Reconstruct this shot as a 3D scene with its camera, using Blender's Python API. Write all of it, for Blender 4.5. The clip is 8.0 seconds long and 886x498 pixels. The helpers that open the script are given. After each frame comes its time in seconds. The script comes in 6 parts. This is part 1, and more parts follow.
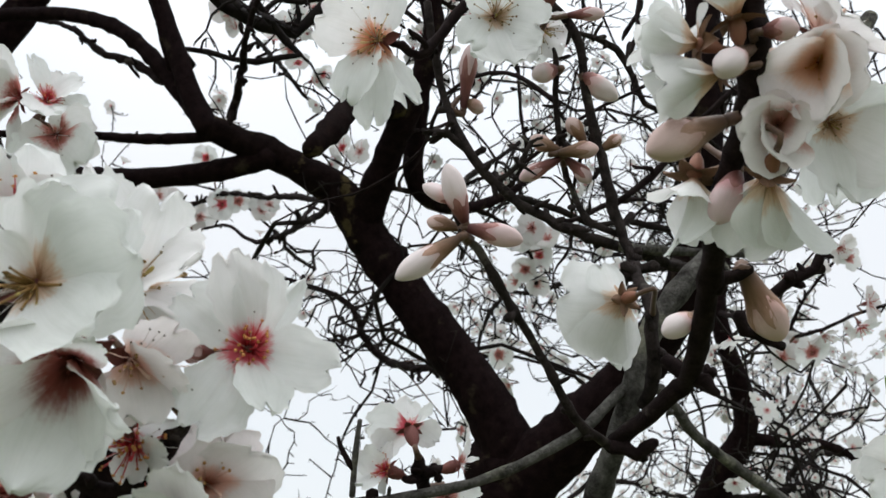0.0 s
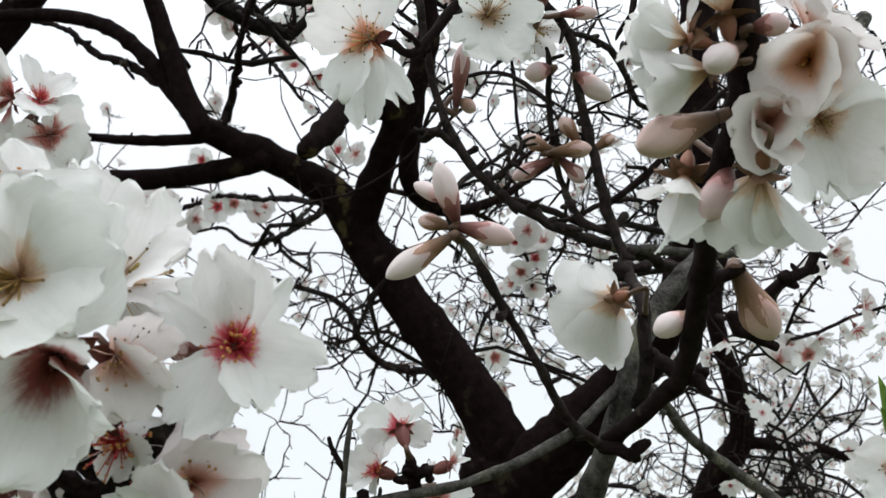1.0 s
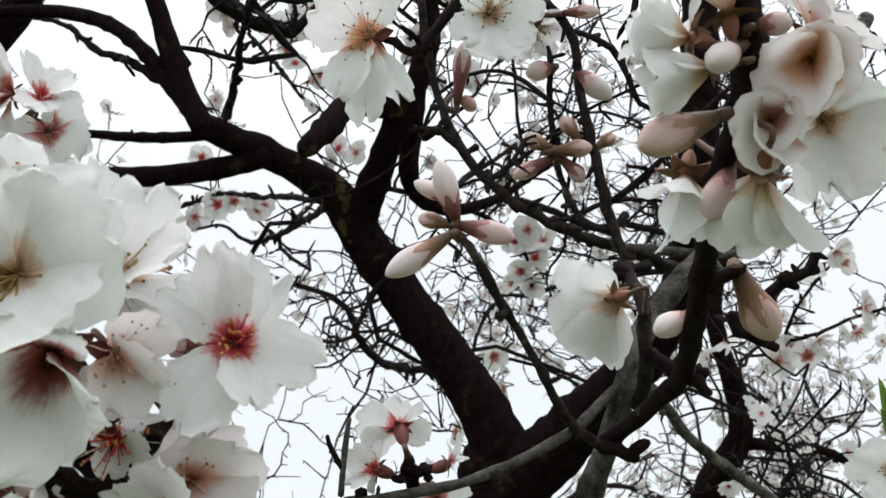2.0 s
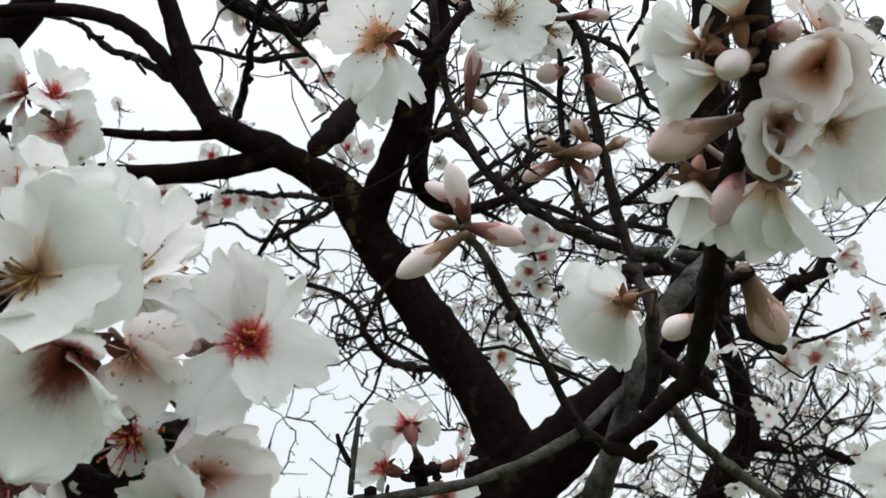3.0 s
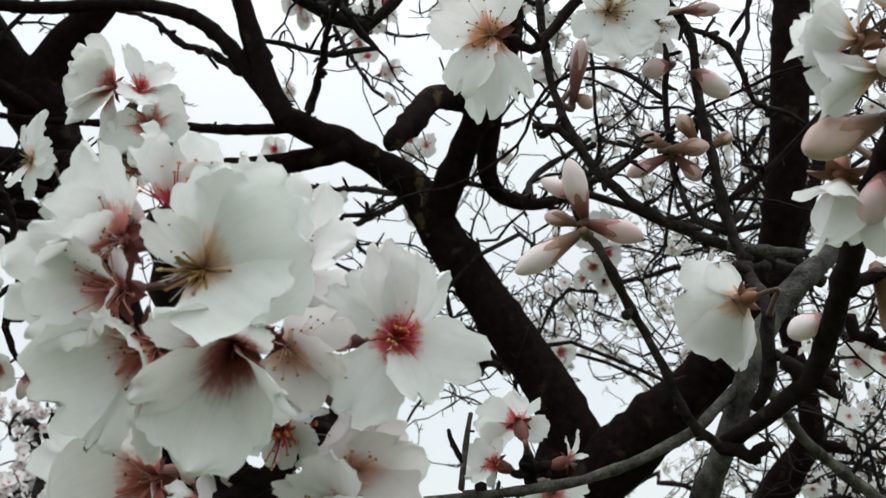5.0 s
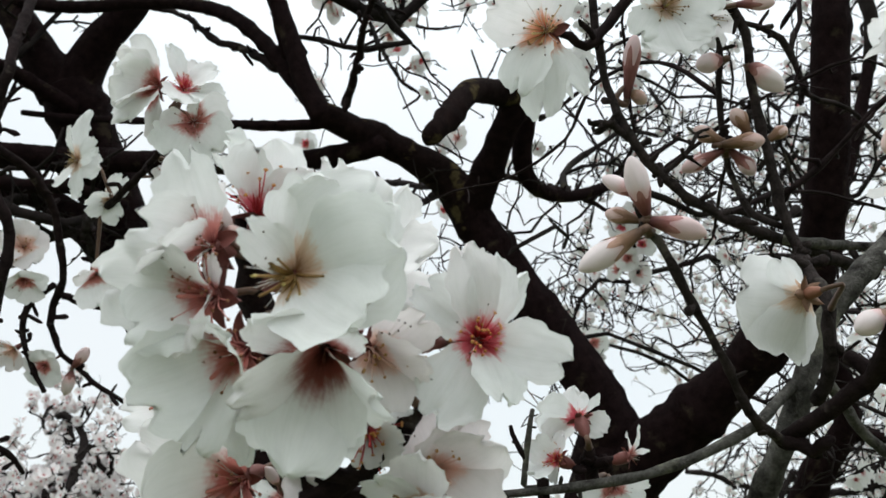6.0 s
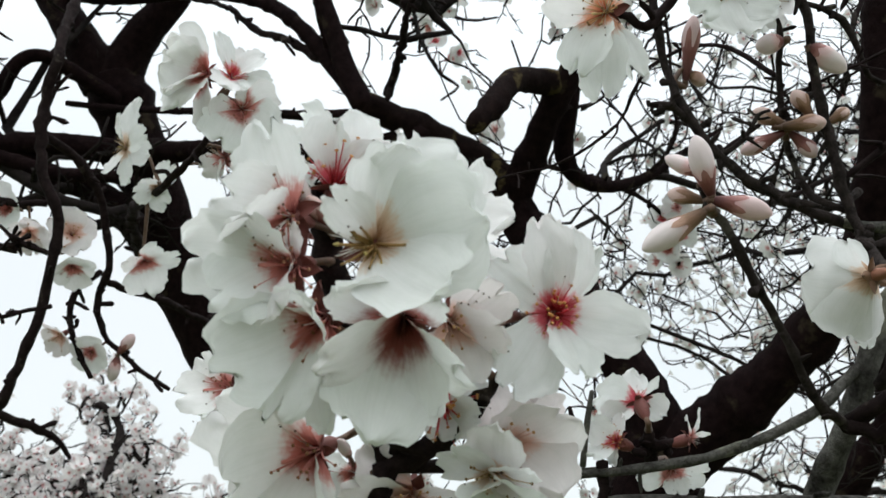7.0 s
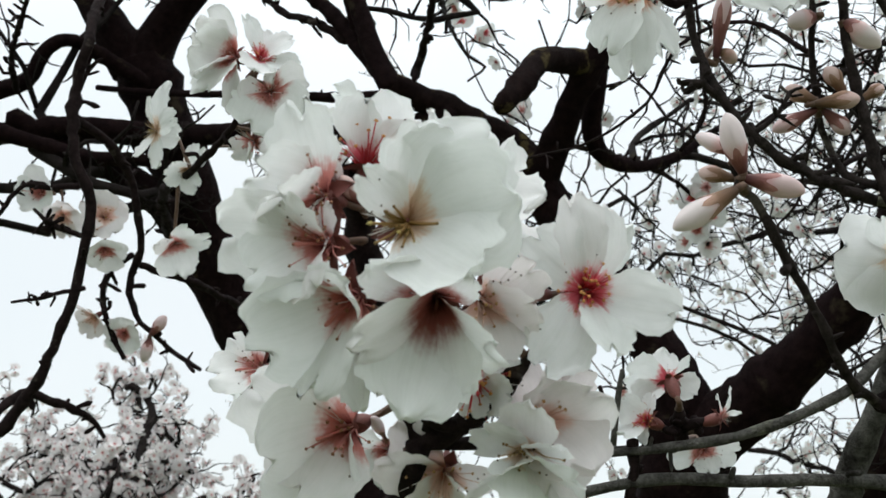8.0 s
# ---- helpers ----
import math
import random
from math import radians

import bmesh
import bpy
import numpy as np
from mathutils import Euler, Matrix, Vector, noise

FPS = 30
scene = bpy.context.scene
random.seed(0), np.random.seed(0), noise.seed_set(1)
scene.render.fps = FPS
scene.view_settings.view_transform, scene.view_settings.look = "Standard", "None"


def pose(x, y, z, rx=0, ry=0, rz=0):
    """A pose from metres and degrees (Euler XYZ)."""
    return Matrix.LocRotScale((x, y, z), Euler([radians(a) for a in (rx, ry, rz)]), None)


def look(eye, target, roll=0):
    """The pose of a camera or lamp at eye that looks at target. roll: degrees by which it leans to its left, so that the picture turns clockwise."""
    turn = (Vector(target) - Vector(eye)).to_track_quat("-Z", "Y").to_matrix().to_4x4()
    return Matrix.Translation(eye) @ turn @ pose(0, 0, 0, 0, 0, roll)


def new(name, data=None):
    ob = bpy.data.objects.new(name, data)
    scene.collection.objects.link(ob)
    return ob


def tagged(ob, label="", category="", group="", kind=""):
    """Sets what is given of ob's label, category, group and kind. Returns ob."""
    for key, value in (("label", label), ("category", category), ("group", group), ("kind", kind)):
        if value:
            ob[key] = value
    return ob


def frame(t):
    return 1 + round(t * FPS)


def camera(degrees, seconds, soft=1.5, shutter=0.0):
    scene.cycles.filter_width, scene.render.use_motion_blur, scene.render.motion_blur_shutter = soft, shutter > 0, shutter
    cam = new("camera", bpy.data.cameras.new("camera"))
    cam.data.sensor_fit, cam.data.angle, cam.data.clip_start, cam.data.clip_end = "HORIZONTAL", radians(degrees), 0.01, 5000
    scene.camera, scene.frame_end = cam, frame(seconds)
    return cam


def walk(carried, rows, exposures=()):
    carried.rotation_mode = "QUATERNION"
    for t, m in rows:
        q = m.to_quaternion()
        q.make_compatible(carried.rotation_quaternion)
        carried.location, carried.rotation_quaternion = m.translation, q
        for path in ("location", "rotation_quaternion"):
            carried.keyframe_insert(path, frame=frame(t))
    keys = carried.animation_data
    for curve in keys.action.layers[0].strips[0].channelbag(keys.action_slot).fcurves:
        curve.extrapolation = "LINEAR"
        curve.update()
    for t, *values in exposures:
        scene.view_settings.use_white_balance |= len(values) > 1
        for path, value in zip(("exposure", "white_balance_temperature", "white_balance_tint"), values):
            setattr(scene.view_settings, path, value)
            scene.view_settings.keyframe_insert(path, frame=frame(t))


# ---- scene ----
cam = camera(50.6, 8.0, soft=1.5)
cam.data.dof.use_dof, cam.data.dof.focus_distance, cam.data.dof.aperture_fstop = True, 0.33, 48
PATH = [
    (0, (0.001, 0.036, 1.615), (-0.012, 1.934, 2.243), -0.6),
    (0.5, (0.002, 0.037, 1.614), (-0.005, 1.934, 2.248), -0.6),
    (1, (0.003, 0.038, 1.614), (-0.005, 1.934, 2.25), -0.6),
    (1.5, (0.003, 0.039, 1.614), (-0.002, 1.935, 2.249), -0.5),
    (3, (0.002, 0.036, 1.614), (-0.021, 1.934, 2.246), 0.3),
    (3.5, (0.0, 0.033, 1.614), (-0.03, 1.932, 2.242), 0.2),
    (4, (-0.004, 0.034, 1.614), (-0.054, 1.933, 2.239), 0.3),
    (4.5, (-0.011, 0.035, 1.615), (-0.087, 1.935, 2.235), 0.5),
    (4.7, (-0.015, 0.036, 1.614), (-0.111, 1.934, 2.236), 1.2),
    (5.8, (-0.033, 0.033, 1.617), (-0.174, 1.936, 2.215), 1.4),
    (6, (-0.034, 0.032, 1.616), (-0.191, 1.935, 2.213), 1.4),
    (6.5, (-0.042, 0.032, 1.613), (-0.237, 1.934, 2.201), 2.0),
    (7, (-0.044, 0.033, 1.611), (-0.263, 1.932, 2.197), 2.2),
    (7.5, (-0.044, 0.032, 1.612), (-0.296, 1.933, 2.178), 2.1),
    (8, (-0.045, 0.032, 1.61), (-0.32, 1.936, 2.157), 2.4),
]
walk(cam, [(t, look(eye, target, roll)) for t, eye, target, roll in PATH],
     [(0.0, -0.02, 6500, 12), (0.5, 0.06, 6500, 12), (1.5, 0.06, 6500, 12), (3.0, 0.0, 6500, 11), (4.5, -0.09, 6500, 9), (6.0, 0.0, 6480, 9), (7.0, 0.05, 6460, 8.6), (8.0, 0.01, 6440, 8)])

# ---- build ----

# ---------------------------------------------------------------- sky and light: a bright, evenly clouded day
world = bpy.data.worlds.new("overcast")
world.use_nodes = True
scene.world = world
wn, wl = world.node_tree.nodes, world.node_tree.links
wn.clear()
w_out = wn.new("ShaderNodeOutputWorld")
w_bg = wn.new("ShaderNodeBackground")
w_sky = wn.new("ShaderNodeTexSky")
w_sky.sky_type, w_sky.sun_disc = "NISHITA", False
w_sky.sun_elevation, w_sky.sun_rotation = radians(48), radians(200)
w_dim = wn.new("ShaderNodeMix")
w_dim.data_type, w_dim.blend_type = "RGBA", "MIX"
w_dim.inputs[0].default_value = 0.93
w_cloud = wn.new("ShaderNodeTexNoise")
w_cloud.inputs["Scale"].default_value, w_cloud.inputs["Detail"].default_value = 2.2, 5
w_ramp = wn.new("ShaderNodeValToRGB")
w_ramp.color_ramp.elements[0].position, w_ramp.color_ramp.elements[0].color = 0.3, (0.895, 0.96, 0.995, 1)
w_ramp.color_ramp.elements[1].position, w_ramp.color_ramp.elements[1].color = 0.7, (0.955, 0.99, 1.015, 1)
wl.new(w_cloud.outputs[0], w_ramp.inputs[0])
# an overcast sky is brightest overhead
w_coord, w_xyz = wn.new("ShaderNodeTexCoord"), wn.new("ShaderNodeSeparateXYZ")
wl.new(w_coord.outputs["Generated"], w_xyz.inputs[0])
w_rise = wn.new("ShaderNodeMapRange")
w_rise.inputs["From Min"].default_value, w_rise.inputs["From Max"].default_value = 0.0, 1.0
w_rise.inputs["To Min"].default_value, w_rise.inputs["To Max"].default_value = 7.2, 31.5
w_sq = wn.new("ShaderNodeMath")
w_sq.operation = "MULTIPLY"
wl.new(w_xyz.outputs[2], w_sq.inputs[0])
wl.new(w_xyz.outputs[2], w_sq.inputs[1])
w_four = wn.new("ShaderNodeMath")
w_four.operation = "MULTIPLY"
wl.new(w_sq.outputs[0], w_four.inputs[0])
wl.new(w_sq.outputs[0], w_four.inputs[1])
wl.new(w_four.outputs[0], w_rise.inputs["Value"])
w_gain = wn.new("ShaderNodeVectorMath")
w_gain.operation = "SCALE"
wl.new(w_ramp.outputs[0], w_gain.inputs[0])
wl.new(w_rise.outputs[0], w_gain.inputs["Scale"])
wl.new(w_sky.outputs[0], w_dim.inputs[6])
wl.new(w_gain.outputs[0], w_dim.inputs[7])
wl.new(w_dim.outputs[2], w_bg.inputs[0])
w_bg.inputs[1].default_value = 0.136
wl.new(w_bg.outputs[0], w_out.inputs[0])

sun = new("sun", bpy.data.lights.new("sun", "SUN"))
sun.data.energy, sun.data.angle, sun.data.color = 0.5, radians(30), (1.0, 0.99, 0.97)
sun.matrix_world = look((0, 0, 9), (0.8, 1.6, 0))


# ---------------------------------------------------------------- materials
def node_material(name):
    m = bpy.data.materials.new(name)
    m.use_nodes = True
    n, l = m.node_tree.nodes, m.node_tree.links
    n.clear()
    return m, n, l, n.new("ShaderNodeOutputMaterial")


def ramp(n, stops):
    r = n.new("ShaderNodeValToRGB")
    e = r.color_ramp.elements
    while len(e) < len(stops):
        e.new(0.5)
    for el, (p, c) in zip(e, stops):
        el.position, el.color = p, (*c, 1)
    return r


def noise_node(n, l, coord, scale, detail=4, rough=0.6):
    t = n.new("ShaderNodeTexNoise")
    t.inputs["Scale"].default_value, t.inputs["Detail"].default_value, t.inputs["Roughness"].default_value = scale, detail, rough
    l.new(coord, t.inputs["Vector"])
    return t


def mix_colour(n, l, fac, a, b, mode="MIX"):
    m = n.new("ShaderNodeMix")
    m.data_type, m.blend_type = "RGBA", mode
    for sock, v in ((m.inputs[0], fac), (m.inputs[6], a), (m.inputs[7], b)):
        if hasattr(v, "is_linked"):
            l.new(v, sock)
        else:
            sock.default_value = v
    return m.outputs[2]


def bark_material(name, dark, light, patch, patch_amount, rough=0.85, bump=0.5, scale=1.0):
    """Bark: grain, cracks and patches of lichen at real size."""
    m, n, l, out = node_material(name)
    co = n.new("ShaderNodeTexCoord").outputs["Object"]
    fine = noise_node(n, l, co, 900 * scale, 4)
    mid = noise_node(n, l, co, 140 * scale, 5)
    big = noise_node(n, l, co, 38 * scale, 4)
    crack = n.new("ShaderNodeTexVoronoi")
    crack.feature = "DISTANCE_TO_EDGE"
    crack.inputs["Scale"].default_value = 150 * scale
    l.new(mix_colour(n, l, 0.06, co, mid.outputs["Color"]), crack.inputs["Vector"])
    base = ramp(n, [(0.3, dark), (0.72, light)])
    l.new(mid.outputs[0], base.inputs[0])
    spots = ramp(n, [(0.62 - patch_amount, (0, 0, 0)), (0.70 - patch_amount, (1, 1, 1))])
    l.new(big.outputs[0], spots.inputs[0])
    lichen = mix_colour(n, l, spots.outputs[0], base.outputs[0], (*patch, 1))
    grain = ramp(n, [(0.3, (0.6, 0.6, 0.6)), (0.7, (1.2, 1.2, 1.2))])
    l.new(fine.outputs[0], grain.inputs[0])
    colour = mix_colour(n, l, 0.8, lichen, grain.outputs[0], "MULTIPLY")
    b = n.new("ShaderNodeBsdfPrincipled")
    b.inputs["Roughness"].default_value = rough
    b.inputs["Specular IOR Level"].default_value = 0.035
    l.new(colour, b.inputs["Base Color"])
    height = n.new("ShaderNodeMath")
    height.operation = "ADD"
    edge = n.new("ShaderNodeMath")
    edge.operation = "MINIMUM"
    l.new(crack.outputs["Distance"], edge.inputs[0])
    edge.inputs[1].default_value = 0.25
    l.new(edge.outputs[0], height.inputs[0])
    l.new(fine.outputs[0], height.inputs[1])
    bp = n.new("ShaderNodeBump")
    bp.inputs["Strength"].default_value, bp.inputs["Distance"].default_value = bump, 0.0012
    l.new(height.outputs[0], bp.inputs["Height"])
    l.new(bp.outputs[0], b.inputs["Normal"])
    l.new(b.outputs[0], out.inputs[0])
    return m


def petal_material(name, throat, blush, white, reach, through_light=0.42):
    """Thin petal: white blade, coloured towards its claw (v of the map), fine veins, light passes through."""
    m, n, l, out = node_material(name)
    uv = n.new("ShaderNodeUVMap").outputs[0]
    sep = n.new("ShaderNodeSeparateXYZ")
    l.new(uv, sep.inputs[0])
    info = n.new("ShaderNodeObjectInfo")
    wob = noise_node(n, l, uv, 9, 3)
    vein = n.new("ShaderNodeTexWave")
    vein.wave_type, vein.bands_direction = "BANDS", "X"
    vein.inputs["Scale"].default_value, vein.inputs["Distortion"].default_value = 5.0, 1.6
    vein.inputs["Detail"].default_value = 2
    l.new(uv, vein.inputs["Vector"])
    shift = n.new("ShaderNodeMath")
    shift.operation = "MULTIPLY_ADD"
    l.new(wob.outputs[0], shift.inputs[0])
    shift.inputs[1].default_value = 0.24
    l.new(sep.outputs[1], shift.inputs[2])
    streak = n.new("ShaderNodeMath")
    streak.operation = "MULTIPLY_ADD"
    l.new(vein.outputs[1], streak.inputs[0])
    streak.inputs[1].default_value = 0.025
    l.new(shift.outputs[0], streak.inputs[2])
    col = ramp(n, [(0.12, throat), (0.16 + reach * 0.45, blush), (0.16 + reach, white)])
    col.color_ramp.interpolation = "EASE"
    l.new(streak.outputs[0], col.inputs[0])
    var = ramp(n, [(0.0, (0.95, 0.962, 0.948)), (0.5, (1, 1, 1)), (1.0, (1.0, 0.968, 0.975))])
    l.new(info.outputs["Random"], var.inputs[0])
    tone = ramp(n, [(0.25, (0.93, 0.935, 0.925)), (0.7, (1, 1, 1))])
    patchy = noise_node(n, l, uv, 4, 5)
    l.new(patchy.outputs[0], tone.inputs[0])
    c = mix_colour(n, l, 1.0, col.outputs[0], var.outputs[0], "MULTIPLY")
    c = mix_colour(n, l, 1.0, c, tone.outputs[0], "MULTIPLY")
    # fine veins that run from claw to rim
    stretch = n.new("ShaderNodeVectorMath")
    stretch.operation = "MULTIPLY"
    stretch.inputs[1].default_value = (34, 2.6, 1)
    l.new(uv, stretch.inputs[0])
    fibre = noise_node(n, l, stretch.outputs[0], 1.0, 3)
    hair = ramp(n, [(0.32, (0.955, 0.96, 0.95)), (0.6, (1, 1, 1))])
    l.new(fibre.outputs[0], hair.inputs[0])
    c = mix_colour(n, l, 1.0, c, hair.outputs[0], "MULTIPLY")
    b = n.new("ShaderNodeBsdfPrincipled")
    b.inputs["Roughness"].default_value = 0.62
    b.inputs["Specular IOR Level"].default_value = 0.2
    tr = n.new("ShaderNodeBsdfTranslucent")
    mx = n.new("ShaderNodeMixShader")
    mx.inputs[0].default_value = through_light
    bp = n.new("ShaderNodeBump")
    bp.inputs["Strength"].default_value, bp.inputs["Distance"].default_value = 0.18, 0.0004
    l.new(fibre.outputs[0], bp.inputs["Height"])
    l.new(bp.outputs[0], b.inputs["Normal"])
    l.new(c, b.inputs["Base Color"])
    l.new(c, tr.inputs[0])
    l.new(b.outputs[0], mx.inputs[1])
    l.new(tr.outputs[0], mx.inputs[2])
    l.new(mx.outputs[0], out.inputs[0])
    return m


def plain_material(name, c0, c1, scale=300, rough=0.55, bump=0.2):
    m, n, l, out = node_material(name)
    co = n.new("ShaderNodeTexCoord").outputs["Object"]
    t = noise_node(n, l, co, scale, 4)
    r = ramp(n, [(0.3, c0), (0.7, c1)])
    l.new(t.outputs[0], r.inputs[0])
    b = n.new("ShaderNodeBsdfPrincipled")
    b.inputs["Roughness"].default_value = rough
    b.inputs["Specular IOR Level"].default_value = 0.3
    bp = n.new("ShaderNodeBump")
    bp.inputs["Strength"].default_value, bp.inputs["Distance"].default_value = bump, 0.0005
    l.new(t.outputs[0], bp.inputs["Height"])
    l.new(bp.outputs[0], b.inputs["Normal"])
    l.new(r.outputs[0], b.inputs["Base Color"])
    l.new(b.outputs[0], out.inputs[0])
    return m


BARK = bark_material("old_bark", (0.0062, 0.0031, 0.0034), (0.019, 0.0102, 0.0102), (0.036, 0.027, 0.018), 0.02, bump=1.0)
BARK_LICHEN = bark_material("lichened_bark", (0.0062, 0.0034, 0.0034), (0.020, 0.0115, 0.0105), (0.085, 0.064, 0.03), 0.065, bump=1.0)
BARK_GREY = bark_material("grey_smooth_bark", (0.018, 0.0155, 0.014), (0.17, 0.163, 0.147), (0.24, 0.235, 0.18), 0.05, bump=1.0)
TWIG_BARK = bark_material("twig_bark", (0.008, 0.005, 0.005), (0.026, 0.0175, 0.017), (0.06, 0.05, 0.042), 0.0, rough=0.7, bump=0.4, scale=1.6)
TWIG_GREY = bark_material("grey_brown_twig_bark", (0.012, 0.009, 0.0085), (0.052, 0.042, 0.039), (0.10, 0.09, 0.075), 0.02, rough=0.75, bump=0.6, scale=1.6)
FAR_BARK = bark_material("far_bark", (0.010, 0.008, 0.008), (0.028, 0.023, 0.021), (0.04, 0.035, 0.025), 0.02, bump=0.2, scale=0.4)

PETAL = {
    "crimson": petal_material("petal_crimson_throat", (0.40, 0.015, 0.03), (0.74, 0.14, 0.18), (0.885, 0.89, 0.885), 0.30),
    "blush": petal_material("petal_blush_throat", (0.17, 0.025, 0.025), (0.62, 0.24, 0.21), (0.885, 0.89, 0.88), 0.40),
    "tan": petal_material("petal_tan_throat", (0.36, 0.17, 0.07), (0.76, 0.58, 0.44), (0.885, 0.89, 0.88), 0.30),
    "apricot": petal_material("petal_apricot_cup", (0.64, 0.34, 0.16), (0.80, 0.56, 0.41), (0.885, 0.85, 0.84), 0.66),
    "rose": petal_material("petal_rose_cup", (0.44, 0.20, 0.16), (0.64, 0.39, 0.34), (0.87, 0.83, 0.82), 0.62),
    "orange": petal_material("petal_orange_throat", (0.46, 0.07, 0.025), (0.74, 0.34, 0.20), (0.885, 0.89, 0.88), 0.34),
    # red-brown throat, darkened further to hold the shade inside the drooping bloom
    "deep": petal_material("petal_dark_throat", (0.060, 0.010, 0.013), (0.36, 0.12, 0.10), (0.88, 0.885, 0.87), 0.54),
    "far": petal_material("petal_distant", (0.40, 0.10, 0.10), (0.74, 0.50, 0.48), (0.80, 0.785, 0.775), 0.30),
    "pink": petal_material("petal_pale_pink", (0.50, 0.17, 0.11), (0.78, 0.52, 0.43), (0.85, 0.815, 0.81), 0.46),
}
FILAMENT = {
    "crimson": plain_material("filament_crimson", (0.42, 0.02, 0.03), (0.62, 0.06, 0.07)),
    "blush": plain_material("filament_rose", (0.45, 0.12, 0.10), (0.65, 0.30, 0.26)),
    "tan": plain_material("filament_cream", (0.36, 0.22, 0.10), (0.62, 0.46, 0.24)),
    "apricot": plain_material("filament_pale_apricot", (0.55, 0.30, 0.12), (0.72, 0.46, 0.20)),
    "rose": plain_material("filament_dusky", (0.45, 0.22, 0.16), (0.62, 0.36, 0.28)),
    "orange": plain_material("filament_straw", (0.62, 0.42, 0.18), (0.78, 0.60, 0.34)),
    "deep": plain_material("filament_maroon", (0.12, 0.025, 0.02), (0.28, 0.08, 0.06)),
    "far": plain_material("filament_pale_far", (0.4, 0.08, 0.06), (0.55, 0.18, 0.12)),
    "pink": plain_material("filament_pale", (0.55, 0.34, 0.26), (0.72, 0.52, 0.42)),
}
ANTHER = {
    "crimson": plain_material("anther_yellow", (0.42, 0.15, 0.05), (0.66, 0.34, 0.10)),
    "blush": plain_material("anther_brown", (0.16, 0.06, 0.03), (0.32, 0.15, 0.07)),
    "tan": plain_material("anther_ochre", (0.10, 0.06, 0.022), (0.27, 0.17, 0.05)),
    "apricot": plain_material("anther_tan_apricot", (0.40, 0.20, 0.06), (0.62, 0.36, 0.12)),
    "rose": plain_material("anther_dusky", (0.24, 0.12, 0.07), (0.40, 0.22, 0.12)),
    "orange": plain_material("anther_straw", (0.16, 0.09, 0.03), (0.34, 0.20, 0.07)),
    "deep": plain_material("anther_dark", (0.10, 0.04, 0.02), (0.22, 0.10, 0.05)),
    "far": plain_material("anther_tan_far", (0.4, 0.08, 0.06), (0.55, 0.18, 0.12)),
    "pink": plain_material("anther_tan", (0.32, 0.16, 0.06), (0.52, 0.32, 0.12)),
}
SEPAL_RED = plain_material("sepal_red_brown", (0.085, 0.024, 0.022), (0.21, 0.07, 0.055), 260)
SEPAL_OLIVE = plain_material("sepal_olive", (0.095, 0.055, 0.03), (0.23, 0.12, 0.07), 260)


def calyx_material(name, base, middle, tip):
    """Bud calyx: brown at the stalk, paling unevenly towards its lobes, with fine lengthwise streaks."""
    m, n, l, out = node_material(name)
    co = n.new("ShaderNodeTexCoord")
    sep = n.new("ShaderNodeSeparateXYZ")
    l.new(co.outputs["Generated"], sep.inputs[0])
    long = n.new("ShaderNodeVectorMath")
    long.operation = "MULTIPLY"
    long.inputs[1].default_value = (9, 9, 1.6)
    l.new(co.outputs["Generated"], long.inputs[0])
    streak = noise_node(n, l, long.outputs[0], 1.0, 4)
    add = n.new("ShaderNodeMath")
    add.operation = "MULTIPLY_ADD"
    l.new(streak.outputs[0], add.inputs[0])
    add.inputs[1].default_value = 0.4
    l.new(sep.outputs[2], add.inputs[2])
    r = ramp(n, [(0.3, base), (0.72, middle), (1.0, tip)])
    l.new(add.outputs[0], r.inputs[0])
    b = n.new("ShaderNodeBsdfPrincipled")
    b.inputs["Roughness"].default_value, b.inputs["Specular IOR Level"].default_value = 0.55, 0.3
    bp = n.new("ShaderNodeBump")
    bp.inputs["Strength"].default_value, bp.inputs["Distance"].default_value = 0.3, 0.0004
    l.new(streak.outputs[0], bp.inputs["Height"])
    l.new(bp.outputs[0], b.inputs["Normal"])
    l.new(r.outputs[0], b.inputs["Base Color"])
    l.new(b.outputs[0], out.inputs[0])
    return m


CALYX_RED = calyx_material("bud_calyx_red", (0.075, 0.022, 0.02), (0.185, 0.066, 0.056), (0.37, 0.175, 0.155))
CALYX_TAN = calyx_material("bud_calyx_tan", (0.08, 0.043, 0.025), (0.19, 0.105, 0.06), (0.37, 0.22, 0.155))
STALK = plain_material("stalk_brown", (0.06, 0.035, 0.025), (0.14, 0.08, 0.05), 500)
BUD_PINK = petal_material("bud_pink", (0.50, 0.16, 0.17), (0.72, 0.40, 0.41), (0.80, 0.62, 0.62), 0.55, 0.25)
BUD_WHITE = petal_material("bud_white", (0.60, 0.27, 0.27), (0.80, 0.57, 0.56), (0.85, 0.76, 0.755), 0.55, 0.28)
BUD_TAN = petal_material("bud_tan", (0.26, 0.12, 0.09), (0.50, 0.31, 0.26), (0.72, 0.53, 0.49), 0.8, 0.12)
GREEN = plain_material("young_leaf", (0.10, 0.19, 0.03), (0.20, 0.32, 0.06), 300)
GRASS = plain_material("meadow", (0.035, 0.055, 0.018), (0.085, 0.095, 0.035), 3, 0.9)


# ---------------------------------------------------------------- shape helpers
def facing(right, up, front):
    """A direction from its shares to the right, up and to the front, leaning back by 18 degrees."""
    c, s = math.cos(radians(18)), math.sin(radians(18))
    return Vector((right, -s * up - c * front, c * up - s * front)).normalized()


